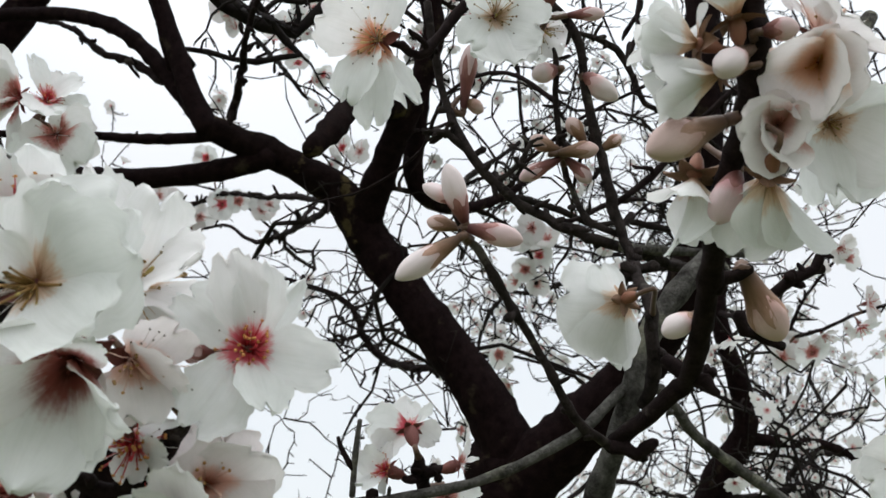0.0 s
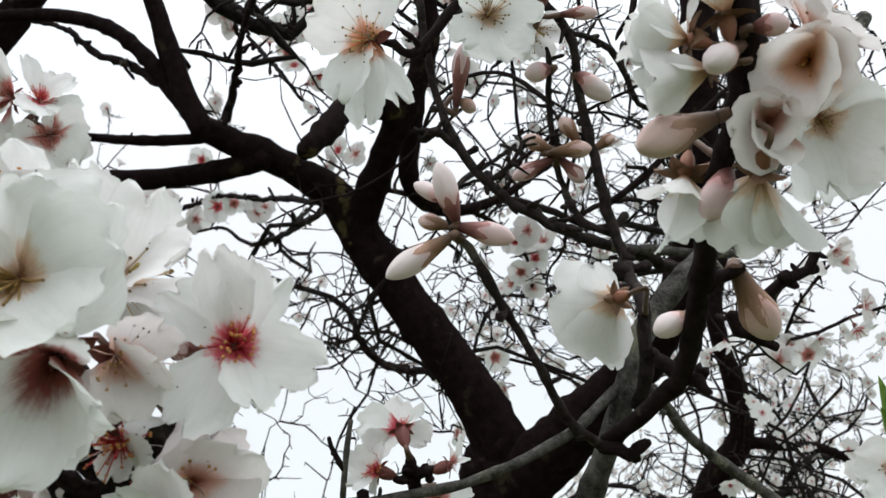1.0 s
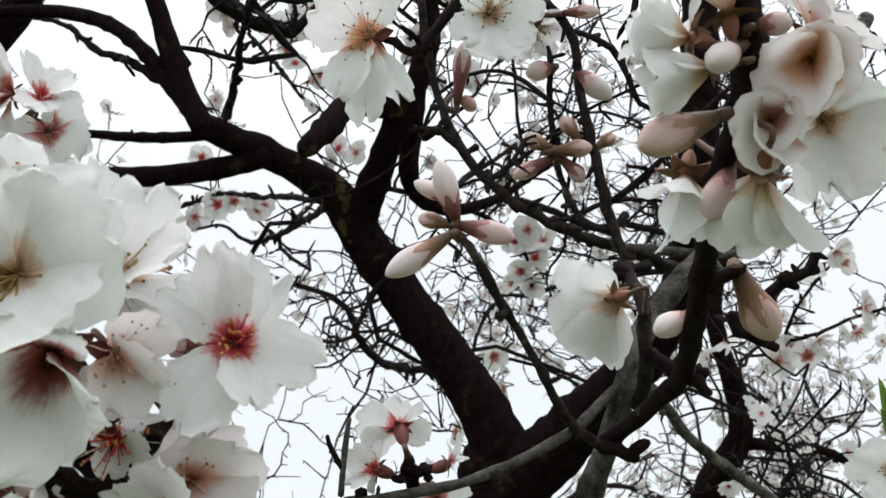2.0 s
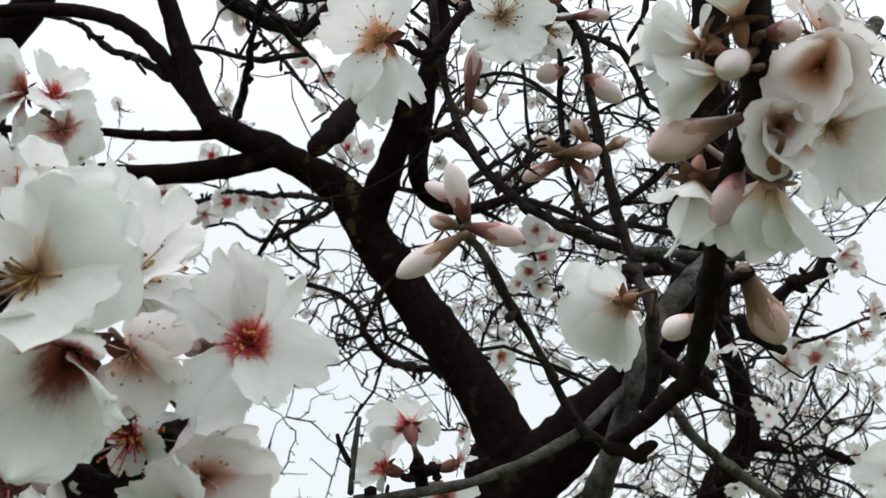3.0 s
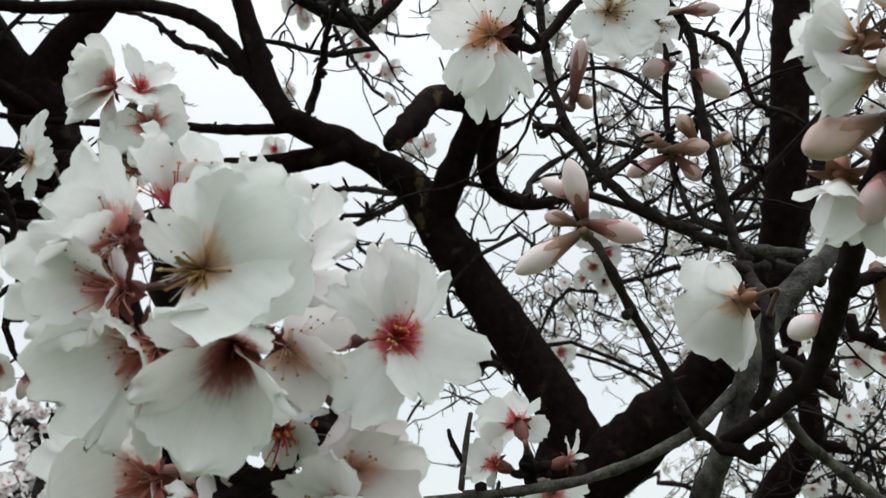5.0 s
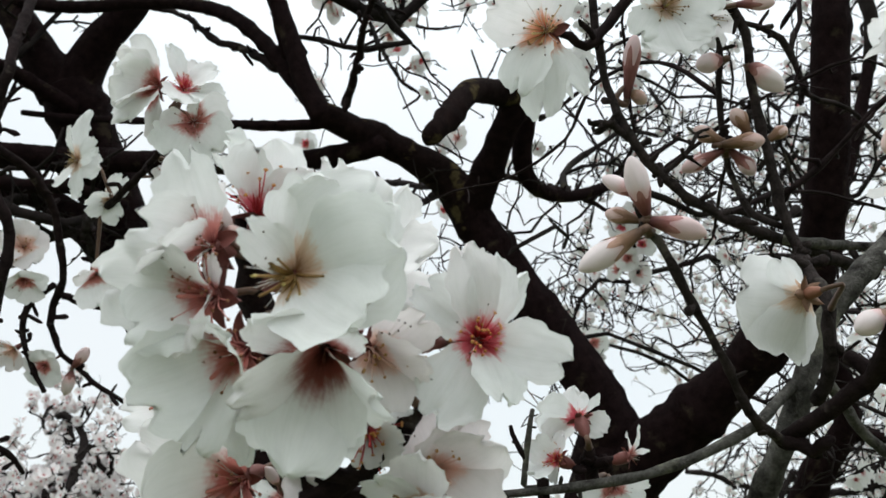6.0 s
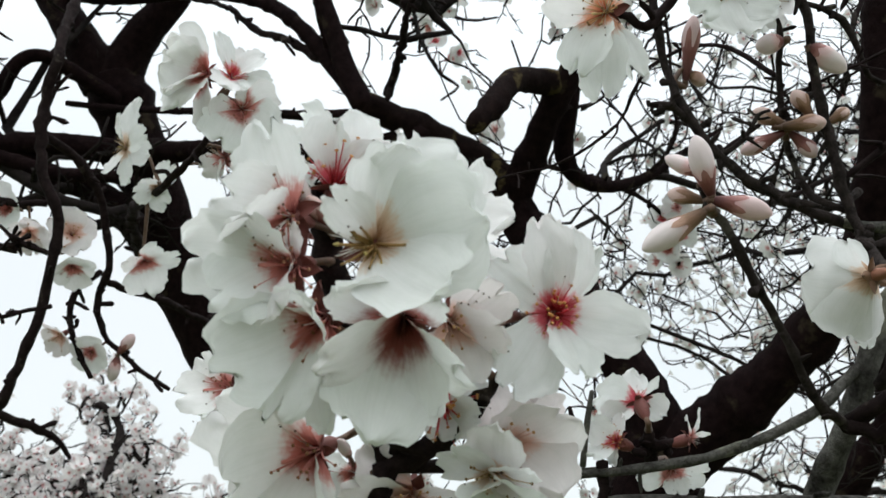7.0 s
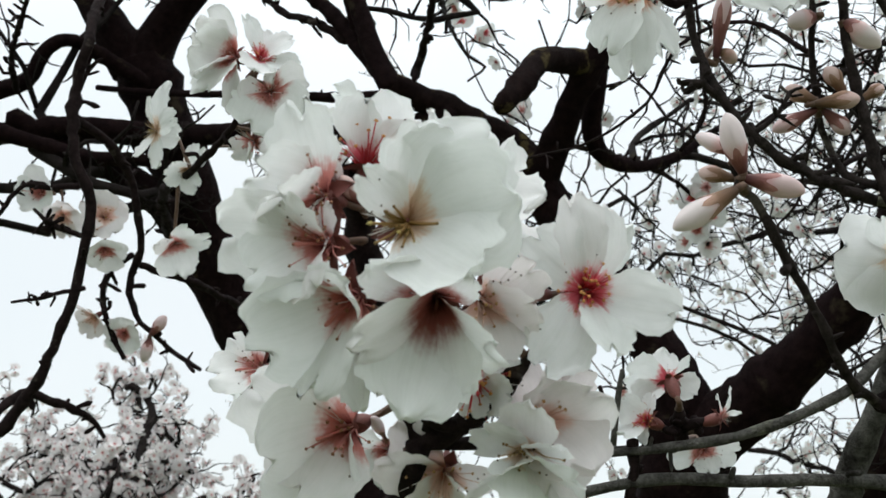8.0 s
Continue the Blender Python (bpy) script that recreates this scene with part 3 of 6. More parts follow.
limb(tree, "limb", [(-0.0684, 0.8081, 1.8771, 0.0203), (-0.0896, 0.7957, 1.9136, 0.0193), (-0.1171, 0.7788, 1.9298, 0.0151), (-0.1518, 0.7633, 1.9432, 0.0140), (-0.1785, 0.7498, 1.9511, 0.0129), (-0.1951, 0.7374, 1.9557, 0.0122)], BARK_LICHEN, 22, 0.16, 0.008, seed=22)
limb(tree, "limb", [(-0.1956, 0.7389, 1.9527, 0.0122), (-0.2137, 0.7380, 1.9863, 0.0105), (-0.2288, 0.7347, 2.0278, 0.0096), (-0.2442, 0.7318, 2.0678, 0.0093), (-0.2579, 0.7286, 2.1087, 0.0089), (-0.2796, 0.7248, 2.1830, 0.0081)], BARK, 16, 0.12, seed=3)
limb(tree, "limb", [(-0.1992, 0.7373, 1.9592, 0.0094), (-0.2259, 0.7468, 1.9931, 0.0082), (-0.2563, 0.7541, 2.0330, 0.0079), (-0.2929, 0.7633, 2.0672, 0.0076), (-0.3453, 0.7850, 2.0947, 0.0073), (-0.4060, 0.8099, 2.1121, 0.0071), (-0.4868, 0.8357, 2.1259, 0.0073), (-0.5896, 0.8662, 2.1559, 0.0070)], BARK, 14, 0.12, seed=4)
limb(tree, "branch", [(-0.2331, 0.7406, 2.0114, 0.0029), (-0.2394, 0.7329, 2.0343, 0.0027), (-0.2451, 0.7238, 2.0618, 0.0027), (-0.2523, 0.7131, 2.0938, 0.0024)], BARK, 10, 0.12, seed=5, spurs=2)
limb(tree, "branch", [(-0.2434, 0.7524, 2.0071, 0.0042), (-0.2744, 0.7648, 2.0319, 0.0035), (-0.3154, 0.7870, 2.0582, 0.0031), (-0.3413, 0.7993, 2.0836, 0.0029), (-0.3626, 0.8139, 2.1020, 0.0024), (-0.3984, 0.8291, 2.1180, 0.0017)], TWIG_BARK, 9, 0.2, seed=6, spurs=5, spur_len=0.013)
limb(tree, "branch", [(-0.1731, 0.7182, 1.9537, 0.0041), (-0.1619, 0.6925, 1.9681, 0.0029), (-0.1502, 0.6551, 1.9862, 0.0026), (-0.1385, 0.6299, 1.9994, 0.0023), (-0.1204, 0.6039, 2.0151, 0.0020)], TWIG_BARK, 10, 0.16, seed=7, spurs=6)
limb(tree, "limb", [(-0.1470, 0.7554, 1.9361, 0.0110), (-0.1874, 0.7670, 1.9309, 0.0104), (-0.2337, 0.7774, 1.9292, 0.0101), (-0.2896, 0.7957, 1.9350, 0.0104), (-0.3570, 0.8214, 1.9495, 0.0108), (-0.4388, 0.8571, 1.9650, 0.0127), (-0.5490, 0.9007, 1.9871, 0.0127), (-0.6550, 0.9268, 1.9986, 0.0143)], BARK, 16, 0.12, seed=8, spurs=5)
limb(tree, "limb", [(-0.1968, 0.7408, 1.9489, 0.0056), (-0.2279, 0.7500, 1.9513, 0.0052), (-0.2694, 0.7582, 1.9563, 0.0048), (-0.3058, 0.7752, 1.9672, 0.0042), (-0.3733, 0.8010, 1.9813, 0.0038), (-0.4713, 0.8439, 2.0063, 0.0038), (-0.5316, 0.8594, 2.0201, 0.0033)], BARK, 12, 0.15, seed=9, spurs=9, spur_len=0.008)
limb(tree, "limb", [(-0.0738, 0.8026, 1.8952, 0.0183), (-0.0576, 0.7734, 1.9204, 0.0146), (-0.0430, 0.7441, 1.9462, 0.0127), (-0.0229, 0.7228, 1.9798, 0.0114), (-0.0093, 0.7085, 2.0238, 0.0104), (-0.0125, 0.6969, 2.0590, 0.0099), (-0.0142, 0.6863, 2.1227, 0.0090)], BARK, 18, 0.13, seed=10)
limb(tree, "limb", [(-0.0382, 0.7284, 1.9672, 0.0131), (-0.0561, 0.7071, 1.9592, 0.0116), (-0.0705, 0.6778, 1.9444, 0.0108), (-0.0815, 0.6534, 1.9139, 0.0099), (-0.0932, 0.6382, 1.8914, 0.0085), (-0.0971, 0.6383, 1.8889, 0.0072)], BARK_LICHEN, 16, 0.16, seed=11, label="sawn stub with greenish lichen")
limb(tree, "limb", [(-0.0209, 0.7595, 2.0107, 0.0096), (-0.0255, 0.7720, 1.9687, 0.0100), (-0.0295, 0.7916, 1.9370, 0.0100), (-0.0180, 0.8087, 1.9175, 0.0084), (0.0129, 0.8343, 1.9179, 0.0066), (0.0513, 0.8649, 1.9404, 0.0052), (0.0868, 0.8919, 1.9740, 0.0038), (0.1338, 0.9378, 2.0206, 0.0023)], BARK, 14, 0.13, seed=12, spurs=6)
limb(tree, "limb", [(0.0308, 0.8431, 1.6401, 0.0350), (0.0560, 0.8277, 1.6720, 0.0325), (0.0982, 0.7915, 1.7095, 0.0272), (0.1373, 0.7541, 1.7475, 0.0211), (0.1614, 0.7169, 1.7794, 0.0198), (0.1785, 0.6879, 1.8159, 0.0180), (0.1819, 0.6481, 1.8830, 0.0152), (0.1833, 0.6273, 1.9561, 0.0144), (0.1878, 0.6156, 2.0358, 0.0135)], BARK, 22, 0.12, 0.008, seed=13)
limb(tree, "limb", [(0.3168, 1.3521, 1.6219, 0.0264), (0.3497, 1.2910, 1.7126, 0.0243), (0.3766, 1.2527, 1.7660, 0.0181), (0.3709, 1.2345, 1.8210, 0.0152), (0.3522, 1.2160, 1.8759, 0.0134), (0.3493, 1.2194, 1.9291, 0.0125), (0.3701, 1.2251, 2.0084, 0.0128), (0.4164, 1.2388, 2.1285, 0.0110), (0.4570, 1.2472, 2.2643, 0.0098)], BARK, 14, 0.14, 0.012, seed=14)
limb(tree, "branch", [(0.3730, 1.2549, 1.7592, 0.0094), (0.4273, 1.2580, 1.7525, 0.0072), (0.4859, 1.2803, 1.7515, 0.0063), (0.5430, 1.3176, 1.7371, 0.0057), (0.6509, 1.3826, 1.7051, 0.0047)], BARK, 10, 0.16, seed=15, spurs=6)
# the great limb behind the near flowers
limb(tree, "limb", [(-0.2318, 1.0722, 1.5518, 0.0377), (-0.2918, 1.0342, 1.6536, 0.0368), (-0.3637, 0.9964, 1.7492, 0.0362), (-0.4177, 0.9626, 1.8397, 0.0338), (-0.4508, 0.9316, 1.9311, 0.0338), (-0.4808, 0.9043, 2.0110, 0.0338), (-0.5007, 0.8866, 2.0624, 0.0356)], BARK, 22, 0.12, 0.012, seed=16)
limb(tree, "limb", [(-0.5078, 0.8874, 2.0563, 0.0314), (-0.5378, 0.8701, 2.1014, 0.0229), (-0.5782, 0.8692, 2.1573, 0.0203), (-0.6386, 0.8582, 2.2383, 0.0176)], BARK, 18, 0.12, 0.012, seed=17)
limb(tree, "limb", [(-0.5019, 0.8898, 2.0507, 0.0314), (-0.4781, 0.8797, 2.0981, 0.0229), (-0.4453, 0.8724, 2.1400, 0.0199), (-0.4007, 0.8600, 2.2055, 0.0169)], BARK, 18, 0.12, 0.012, seed=18)
limb(tree, "limb", [(-0.4823, 0.8681, 2.0265, 0.0099), (-0.5131, 0.8385, 2.0411, 0.0086), (-0.5366, 0.8119, 2.0484, 0.0073), (-0.5560, 0.8023, 2.0358, 0.0078), (-0.5752, 0.8081, 2.0057, 0.0089), (-0.6026, 0.8076, 1.9939, 0.0100), (-0.6465, 0.8063, 1.9761, 0.0111)], BARK, 14, 0.14, seed=19, spurs=4)
limb(tree, "limb", [(-0.4250, 0.8715, 1.9703, 0.0143), (-0.4707, 0.8366, 1.9593, 0.0128), (-0.5205, 0.8097, 1.9545, 0.0119), (-0.5737, 0.7948, 1.9431, 0.0123), (-0.6308, 0.7786, 1.9343, 0.0133)], BARK, 14, 0.14, seed=20, spurs=5)
limb(tree, "limb", [(-0.4022, 0.8394, 1.9108, 0.0065), (-0.4416, 0.8103, 1.9190, 0.0069), (-0.4839, 0.7851, 1.9124, 0.0078), (-0.5296, 0.7656, 1.9206, 0.0082), (-0.5842, 0.7438, 1.9325, 0.0086)], BARK, 14, 0.16, seed=21, spurs=5)
limb(tree, "limb", [(-0.5678, 0.7818, 1.9547, 0.0106), (-0.5447, 0.8103, 1.9405, 0.0125), (-0.5200, 0.8377, 1.9306, 0.0139), (-0.4939, 0.8632, 1.9282, 0.0153), (-0.4675, 0.9048, 1.9063, 0.0164), (-0.4416, 0.9544, 1.8562, 0.0181)], BARK, 16, 0.14, 0.012, seed=23, spurs=6)
limb(tree, "branch", [(-0.5660, 0.7821, 1.8817, 0.0031), (-0.5409, 0.7930, 1.8926, 0.0037), (-0.5204, 0.8065, 1.8929, 0.0042), (-0.4989, 0.8238, 1.9163, 0.0049)], BARK, 10, 0.16, seed=24, spurs=6)
# ---------------------------------------------------------------- near flowering branches
front = thing("flowering_branch", "dark almond twig crowded with open white blossoms", "branch", "near almond twigs")
limb(front, "twig", [(0.0580, 0.9967, 1.3783, 0.0076), (-0.0113, 0.7341, 1.4683, 0.0082), (-0.0633, 0.4936, 1.5560, 0.0063)] + [(-0.1060, 0.3509, 1.5732, 0.0042), (-0.0832, 0.2519, 1.6154, 0.0027), (-0.0789, 0.2464, 1.6253, 0.0024), (-0.0827, 0.2430, 1.6350, 0.0024), (-0.0867, 0.2354, 1.6516, 0.0029), (-0.0904, 0.2283, 1.6667, 0.0040), (-0.0926, 0.2229, 1.6768, 0.0027), (-0.0942, 0.2200, 1.6823, 0.0010)], TWIG_BARK, 12, 0.16, 0.004, 5, seed=31, spur_len=0.006)
limb(front, "twig", [(-0.0812, 0.2448, 1.6239, 0.0025), (-0.0713, 0.2423, 1.6287, 0.0024), (-0.0649, 0.2397, 1.6328, 0.0021), (-0.0596, 0.2378, 1.6375, 0.0018), (-0.0554, 0.2358, 1.6420, 0.0015), (-0.0538, 0.2343, 1.6442, 0.0011)], TWIG_BARK, 12, 0.16, 0.003, 5, seed=32, spur_len=0.004)
limb(front, "twig", [(-0.0703, 0.2413, 1.6289, 0.002), (-0.0744, 0.2395, 1.6298, 0.0018), (-0.0779, 0.2375, 1.6317, 0.0017), (-0.0797, 0.2356, 1.6339, 0.0011)], TWIG_BARK, 10, 0.16, 0.003, 3, seed=35, spur_len=0.004)
limb(front, "twig", [(-0.0785, 0.2444, 1.6252, 0.0016), (-0.0735, 0.2448, 1.6260, 0.0016), (-0.0649, 0.2481, 1.6258, 0.0015), (-0.0586, 0.2487, 1.6266, 0.0013)], TWIG_BARK, 10, 0.16, 0.003, 3, seed=62, spur_len=0.004)
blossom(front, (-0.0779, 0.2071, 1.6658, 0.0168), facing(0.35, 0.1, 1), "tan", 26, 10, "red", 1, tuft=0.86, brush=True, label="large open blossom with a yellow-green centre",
        tips=[(-0.0825, 0.1934, 1.6704, 0.58), (-0.0716, 0.1974, 1.6820, 0.82), (-0.0617, 0.1954, 1.6788, 1.0), (-0.0561, 0.1970, 1.6672, 1.1), (-0.0626, 0.1963, 1.6525, 1.05)])
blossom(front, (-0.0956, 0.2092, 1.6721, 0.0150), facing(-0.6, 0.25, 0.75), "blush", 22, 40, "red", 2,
        tips=[(-0.1007, 0.1996, 1.6878, 1.05), (-0.1063, 0.1971, 1.6727, 1.1), (-0.1013, 0.1938, 1.6647, 1), (-0.0947, 0.2099, 1.6842, 0.7), (-0.0937, 0.2047, 1.6668, 0.5)])
blossom(front, (-0.0940, 0.2083, 1.6617, 0.0153), facing(-0.5, -0.05, 0.85), "blush", 30, 0, "red", 3,
        tips=[(-0.0927, 0.2025, 1.6678, 0.55), (-0.1010, 0.1975, 1.6665, 0.9), (-0.1136, 0.2012, 1.6625, 1), (-0.1064, 0.2007, 1.6533, 1.15), (-0.0961, 0.1988, 1.6502, 1)])
blossom(front, (-0.0724, 0.2158, 1.6531, 0.0178), facing(0.0, -0.5, 0.9), "deep", 30, 36, "red", 4, tuft=0.55, label="shaded blossom with a dark red-brown centre",
        tips=[(-0.0818, 0.1982, 1.6551, 0.74), (-0.0821, 0.1993, 1.6379, 0.72), (-0.0758, 0.2070, 1.6289, 0.95), (-0.0681, 0.2099, 1.6326, 0.74), (-0.0599, 0.2045, 1.6396, 0.66), (-0.0645, 0.2028, 1.6537, 0.66)])
blossom(front, (-0.0888, 0.2160, 1.6524, 0.0174), facing(-0.5, -0.5, 0.7), "blush", 28, 20, "red", 5,
        tips=[(-0.1020, 0.2060, 1.6518, 1.1), (-0.1046, 0.2070, 1.6402, 1.25), (-0.0957, 0.2103, 1.6329, 1.3), (-0.0855, 0.2163, 1.6317, 1.1), (-0.0892, 0.1954, 1.6505, 0.7)])
blossom(front, (-0.0897, 0.2196, 1.6821, 0.0166), facing(0.1, 0.85, -0.3), "crimson", 10, 0, "red", 6,
        tips=[(-0.0936, 0.2142, 1.6985, 0.9), (-0.0848, 0.2103, 1.6945, 1.1), (-0.0799, 0.2180, 1.6919, 1), (-0.0981, 0.2186, 1.6959, 0.8)])
blossom(front, (-0.0700, 0.2336, 1.6722, 0.0179), facing(0.6, 0.3, 0.4), "tan", 15, 15, "red", 7,
        tips=[(-0.0750, 0.2220, 1.6949, 0.6), (-0.0604, 0.2216, 1.6885, 1), (-0.0535, 0.2221, 1.6756, 1), (-0.0512, 0.2273, 1.6664, 1.1), (-0.0593, 0.2310, 1.6610, 1.1)])
blossom(front, (-0.0641, 0.2250, 1.6544, 0.0149), facing(0.6, -0.3, 0.7), "pink", 20, 50, "red", 8,
        tips=[(-0.0531, 0.2164, 1.6598, 0.95), (-0.0530, 0.2172, 1.6501, 1.1), (-0.0593, 0.2210, 1.6415, 1.1), (-0.0675, 0.2219, 1.6421, 0.9)])
blossom(front, (-0.0424, 0.2340, 1.6583, 0.0173), facing(0.4, 0.1, 0.9), "crimson", 14, 8, "red", 9, tuft=0.74, label="open white blossom with a crimson centre",
        tips=[(-0.0526, 0.2216, 1.6673, 0.75), (-0.0446, 0.2214, 1.6750, 0.60), (-0.0380, 0.2248, 1.6735, 0.63), (-0.0334, 0.2381, 1.6735, 0.44), (-0.0246, 0.2282, 1.6539, 0.69), (-0.0362, 0.2272, 1.6452, 0.77), (-0.0510, 0.2264, 1.6413, 0.81)])
blossom(front, (-0.0536, 0.2490, 1.6314, 0.0167), facing(0.6, 0.0, 0.8), "pink", 34, 30, "red", 10, label="pale pink blossom, half open",
        tips=[(-0.0473, 0.2331, 1.6403, 1.05), (-0.0395, 0.2363, 1.6364, 1.0), (-0.0413, 0.2370, 1.6230, 1.1), (-0.0460, 0.2408, 1.6157, 1), (-0.0569, 0.2383, 1.6411, 0.8)])
blossom(front, (-0.0549, 0.2403, 1.6246, 0.0147), facing(-0.1, -0.6, 0.7), "tan", 26, 0, "olive", 11,
        tips=[(-0.0635, 0.2302, 1.6264, 0.95), (-0.0535, 0.2266, 1.6324, 0.8), (-0.0474, 0.2274, 1.6255, 0.7), (-0.0622, 0.2285, 1.6150, 1), (-0.0457, 0.2300, 1.6173, 1), (-0.0541, 0.2289, 1.6104, 1)])
blossom(front, (-0.0953, 0.2443, 1.6285, 0.0180), facing(-0.5, -0.15, 0.85), "blush", 30, 12, "red", 12, lobes=0.5,
        tips=[(-0.1144, 0.2306, 1.6343, 1.5), (-0.1123, 0.2322, 1.6228, 1.5), (-0.1038, 0.2360, 1.6138, 1.5), (-0.0927, 0.2347, 1.6159, 0.8), (-0.0998, 0.2395, 1.6393, 1.2)])
blossom(front, (-0.0663, 0.2376, 1.6391, 0.0145), facing(0.2, -0.4, 0.9), "crimson", 18, 12, "red", 13, tuft=0.9, label="small white blossom with a deep red heart",
        tips=[(-0.0580, 0.2343, 1.6427, 1.1), (-0.0592, 0.2336, 1.6344, 1.2), (-0.0669, 0.2356, 1.6315, 1.0), (-0.0736, 0.2391, 1.6419, 1)])
blossom(front, (-0.0741, 0.2507, 1.6200, 0.0142), facing(0.0, -0.6, 0.8), "pink", 25, 12, "red", 14,
        tips=[(-0.0836, 0.2429, 1.6280, 1), (-0.0865, 0.2410, 1.6187, 1), (-0.0804, 0.2446, 1.6094, 1), (-0.0678, 0.2441, 1.6098, 1), (-0.0639, 0.2462, 1.6183, 1)])
blossom(front, (-0.0885, 0.2559, 1.6244, 0.0080), facing(-0.4, -0.2, 0.9), "blush", 20, 12, "red", 15,
        tips=[(-0.0953, 0.2519, 1.6278, 0.7), (-0.0962, 0.2523, 1.6188, 0.7), (-0.0884, 0.2509, 1.6165, 0.8), (-0.0828, 0.2534, 1.6282, 0.8)])
bud(front, (-0.0894, 0.2526, 1.6280), (-0.0909, 0.2472, 1.6314), 0.0034, BUD_WHITE, "olive", 0.3, seed=5)
bud(front, (-0.0948, 0.2168, 1.6753), (-0.0965, 0.2072, 1.6819), 0.0062, BUD_WHITE, "red", 0.35, seed=6)
bud(front, (-0.0900, 0.2182, 1.6726), (-0.0924, 0.2094, 1.6765), 0.0045, BUD_TAN, "red", 0.7, seed=7)

# added bud shape, stands in for the crimson-centred blossom's dark red calyx
bud(front, (-0.0502, 0.2369, 1.6583), (-0.0557, 0.2311, 1.6576), 0.0062, BUD_PINK, "red", 0.95, seed=8)

low = thing("flowering_branch", "thin low twig with small white blossoms beside the crowded cluster", "branch", "near almond twigs")
limb(low, "twig", [(-0.2269, 1.0335, 1.5935, 0.0076), (-0.2011, 0.7492, 1.6059, 0.0051), (-0.1801, 0.5362, 1.6241, 0.0033), (-0.1826, 0.4769, 1.6457, 0.0024), (-0.1874, 0.4615, 1.6600, 0.0021), (-0.1887, 0.4583, 1.6701, 0.0016)], TWIG_BARK, 9, 0.15, 0.005, 4, seed=33)
blossom(low, (-0.1872, 0.4475, 1.6717, 0.0220), facing(-0.7, 0.1, 0.6), "blush", 26, 0, "red", 21, tips=[(-0.2060, 0.4360, 1.6666, 1.2), (-0.2021, 0.4421, 1.6831, 1.1), (-0.1935, 0.4415, 1.6537, 1), (-0.1841, 0.4429, 1.6887, 1)])
blossom(low, (-0.1934, 0.4717, 1.6584, 0.0190), facing(-0.6, -0.6, 0.3), "blush", 26, 30, "red", 22)

# smooth grey stem and its low side branches
grey = thing("almond_branch", "smooth grey almond branch with ring scars and side shoots", "branch", "near almond twigs")
limb(grey, "stem", [(0.0577, 0.9539, 1.3804, 0.0195), (0.0497, 0.6454, 1.5164, 0.0107), (0.0456, 0.4191, 1.5955, 0.0057), (0.0516, 0.3803, 1.6333, 0.0045), (0.0558, 0.3708, 1.6462, 0.0042), (0.0614, 0.3666, 1.6594, 0.0043), (0.0658, 0.3610, 1.6765, 0.0041), (0.0733, 0.3610, 1.6928, 0.0040), (0.0859, 0.3612, 1.7086, 0.0040), (0.1036, 0.3661, 1.7264, 0.0040), (0.1252, 0.3791, 1.7520, 0.0042), (0.1571, 0.3969, 1.7953, 0.0039), (0.1994, 0.4203, 1.8538, 0.0036)], BARK_GREY, 16, 0.16, 0.005, 4, seed=36)
limb(grey, "side_branch", [(0.0638, 0.3622, 1.6727, 0.0020), (0.0560, 0.3587, 1.6659, 0.0019), (0.0457, 0.3508, 1.6562, 0.0018), (0.0356, 0.3475, 1.6500, 0.0018), (0.0225, 0.3494, 1.6436, 0.0017), (0.0076, 0.3508, 1.6385, 0.0016), (-0.0130, 0.3518, 1.6346, 0.0016), (-0.0317, 0.3523, 1.6322, 0.0014), (-0.0438, 0.3525, 1.6309, 0.0013)], BARK_GREY, 12, 0.2, 0.005, 8, seed=37, spur_len=0.009)
limb(grey, "side_branch", [(0.0785, 0.3916, 1.6270, 0.0028), (0.0428, 0.3707, 1.6268, 0.0021), (0.0118, 0.3615, 1.6250, 0.0021), (-0.0141, 0.3579, 1.6247, 0.0020), (-0.0326, 0.3561, 1.6214, 0.0018), (-0.0548, 0.3546, 1.6155, 0.0017)], BARK_GREY, 12, 0.2, 0.005, 6, seed=38, spur_len=0.009)
limb(grey, "side_branch", [(0.0749, 0.3680, 1.6717, 0.0021), (0.0811, 0.3750, 1.6667, 0.0020), (0.0896, 0.3834, 1.6576, 0.0020), (0.1014, 0.3914, 1.6499, 0.0020), (0.1135, 0.3991, 1.6431, 0.0020), (0.1303, 0.4080, 1.6329, 0.0020), (0.1540, 0.4243, 1.6165, 0.0018)], BARK_GREY, 12, 0.2, 0.005, 5, seed=39, spur_len=0.009)
limb(grey, "shoot", [(0.0689, 0.3302, 1.6743, 0.0025), (0.0739, 0.3267, 1.6690, 0.0023), (0.0788, 0.3226, 1.6656, 0.0021), (0.0826, 0.3218, 1.6620, 0.0010)], TWIG_BARK, 9, 0.2, 0.004, 2, seed=40, spur_len=0.005)
limb(grey, "shoot", [(-0.0253, 0.3529, 1.6364, 0.0021), (-0.0243, 0.3556, 1.6275, 0.0019), (-0.0262, 0.3579, 1.6184, 0.0017), (-0.0270, 0.3619, 1.6040, 0.0015)], TWIG_BARK, 9, 0.2, 0.004, 2, seed=41, spur_len=0.005)
limb(grey, "shoot", [(0.0542, 0.3538, 1.6498, 0.0023), (0.0622, 0.3514, 1.6481, 0.0024), (0.0665, 0.3488, 1.6496, 0.0021), (0.0678, 0.3485, 1.6505, 0.0013)], TWIG_BARK, 9, 0.2, 0.004, 2, seed=63, spur_len=0.004)
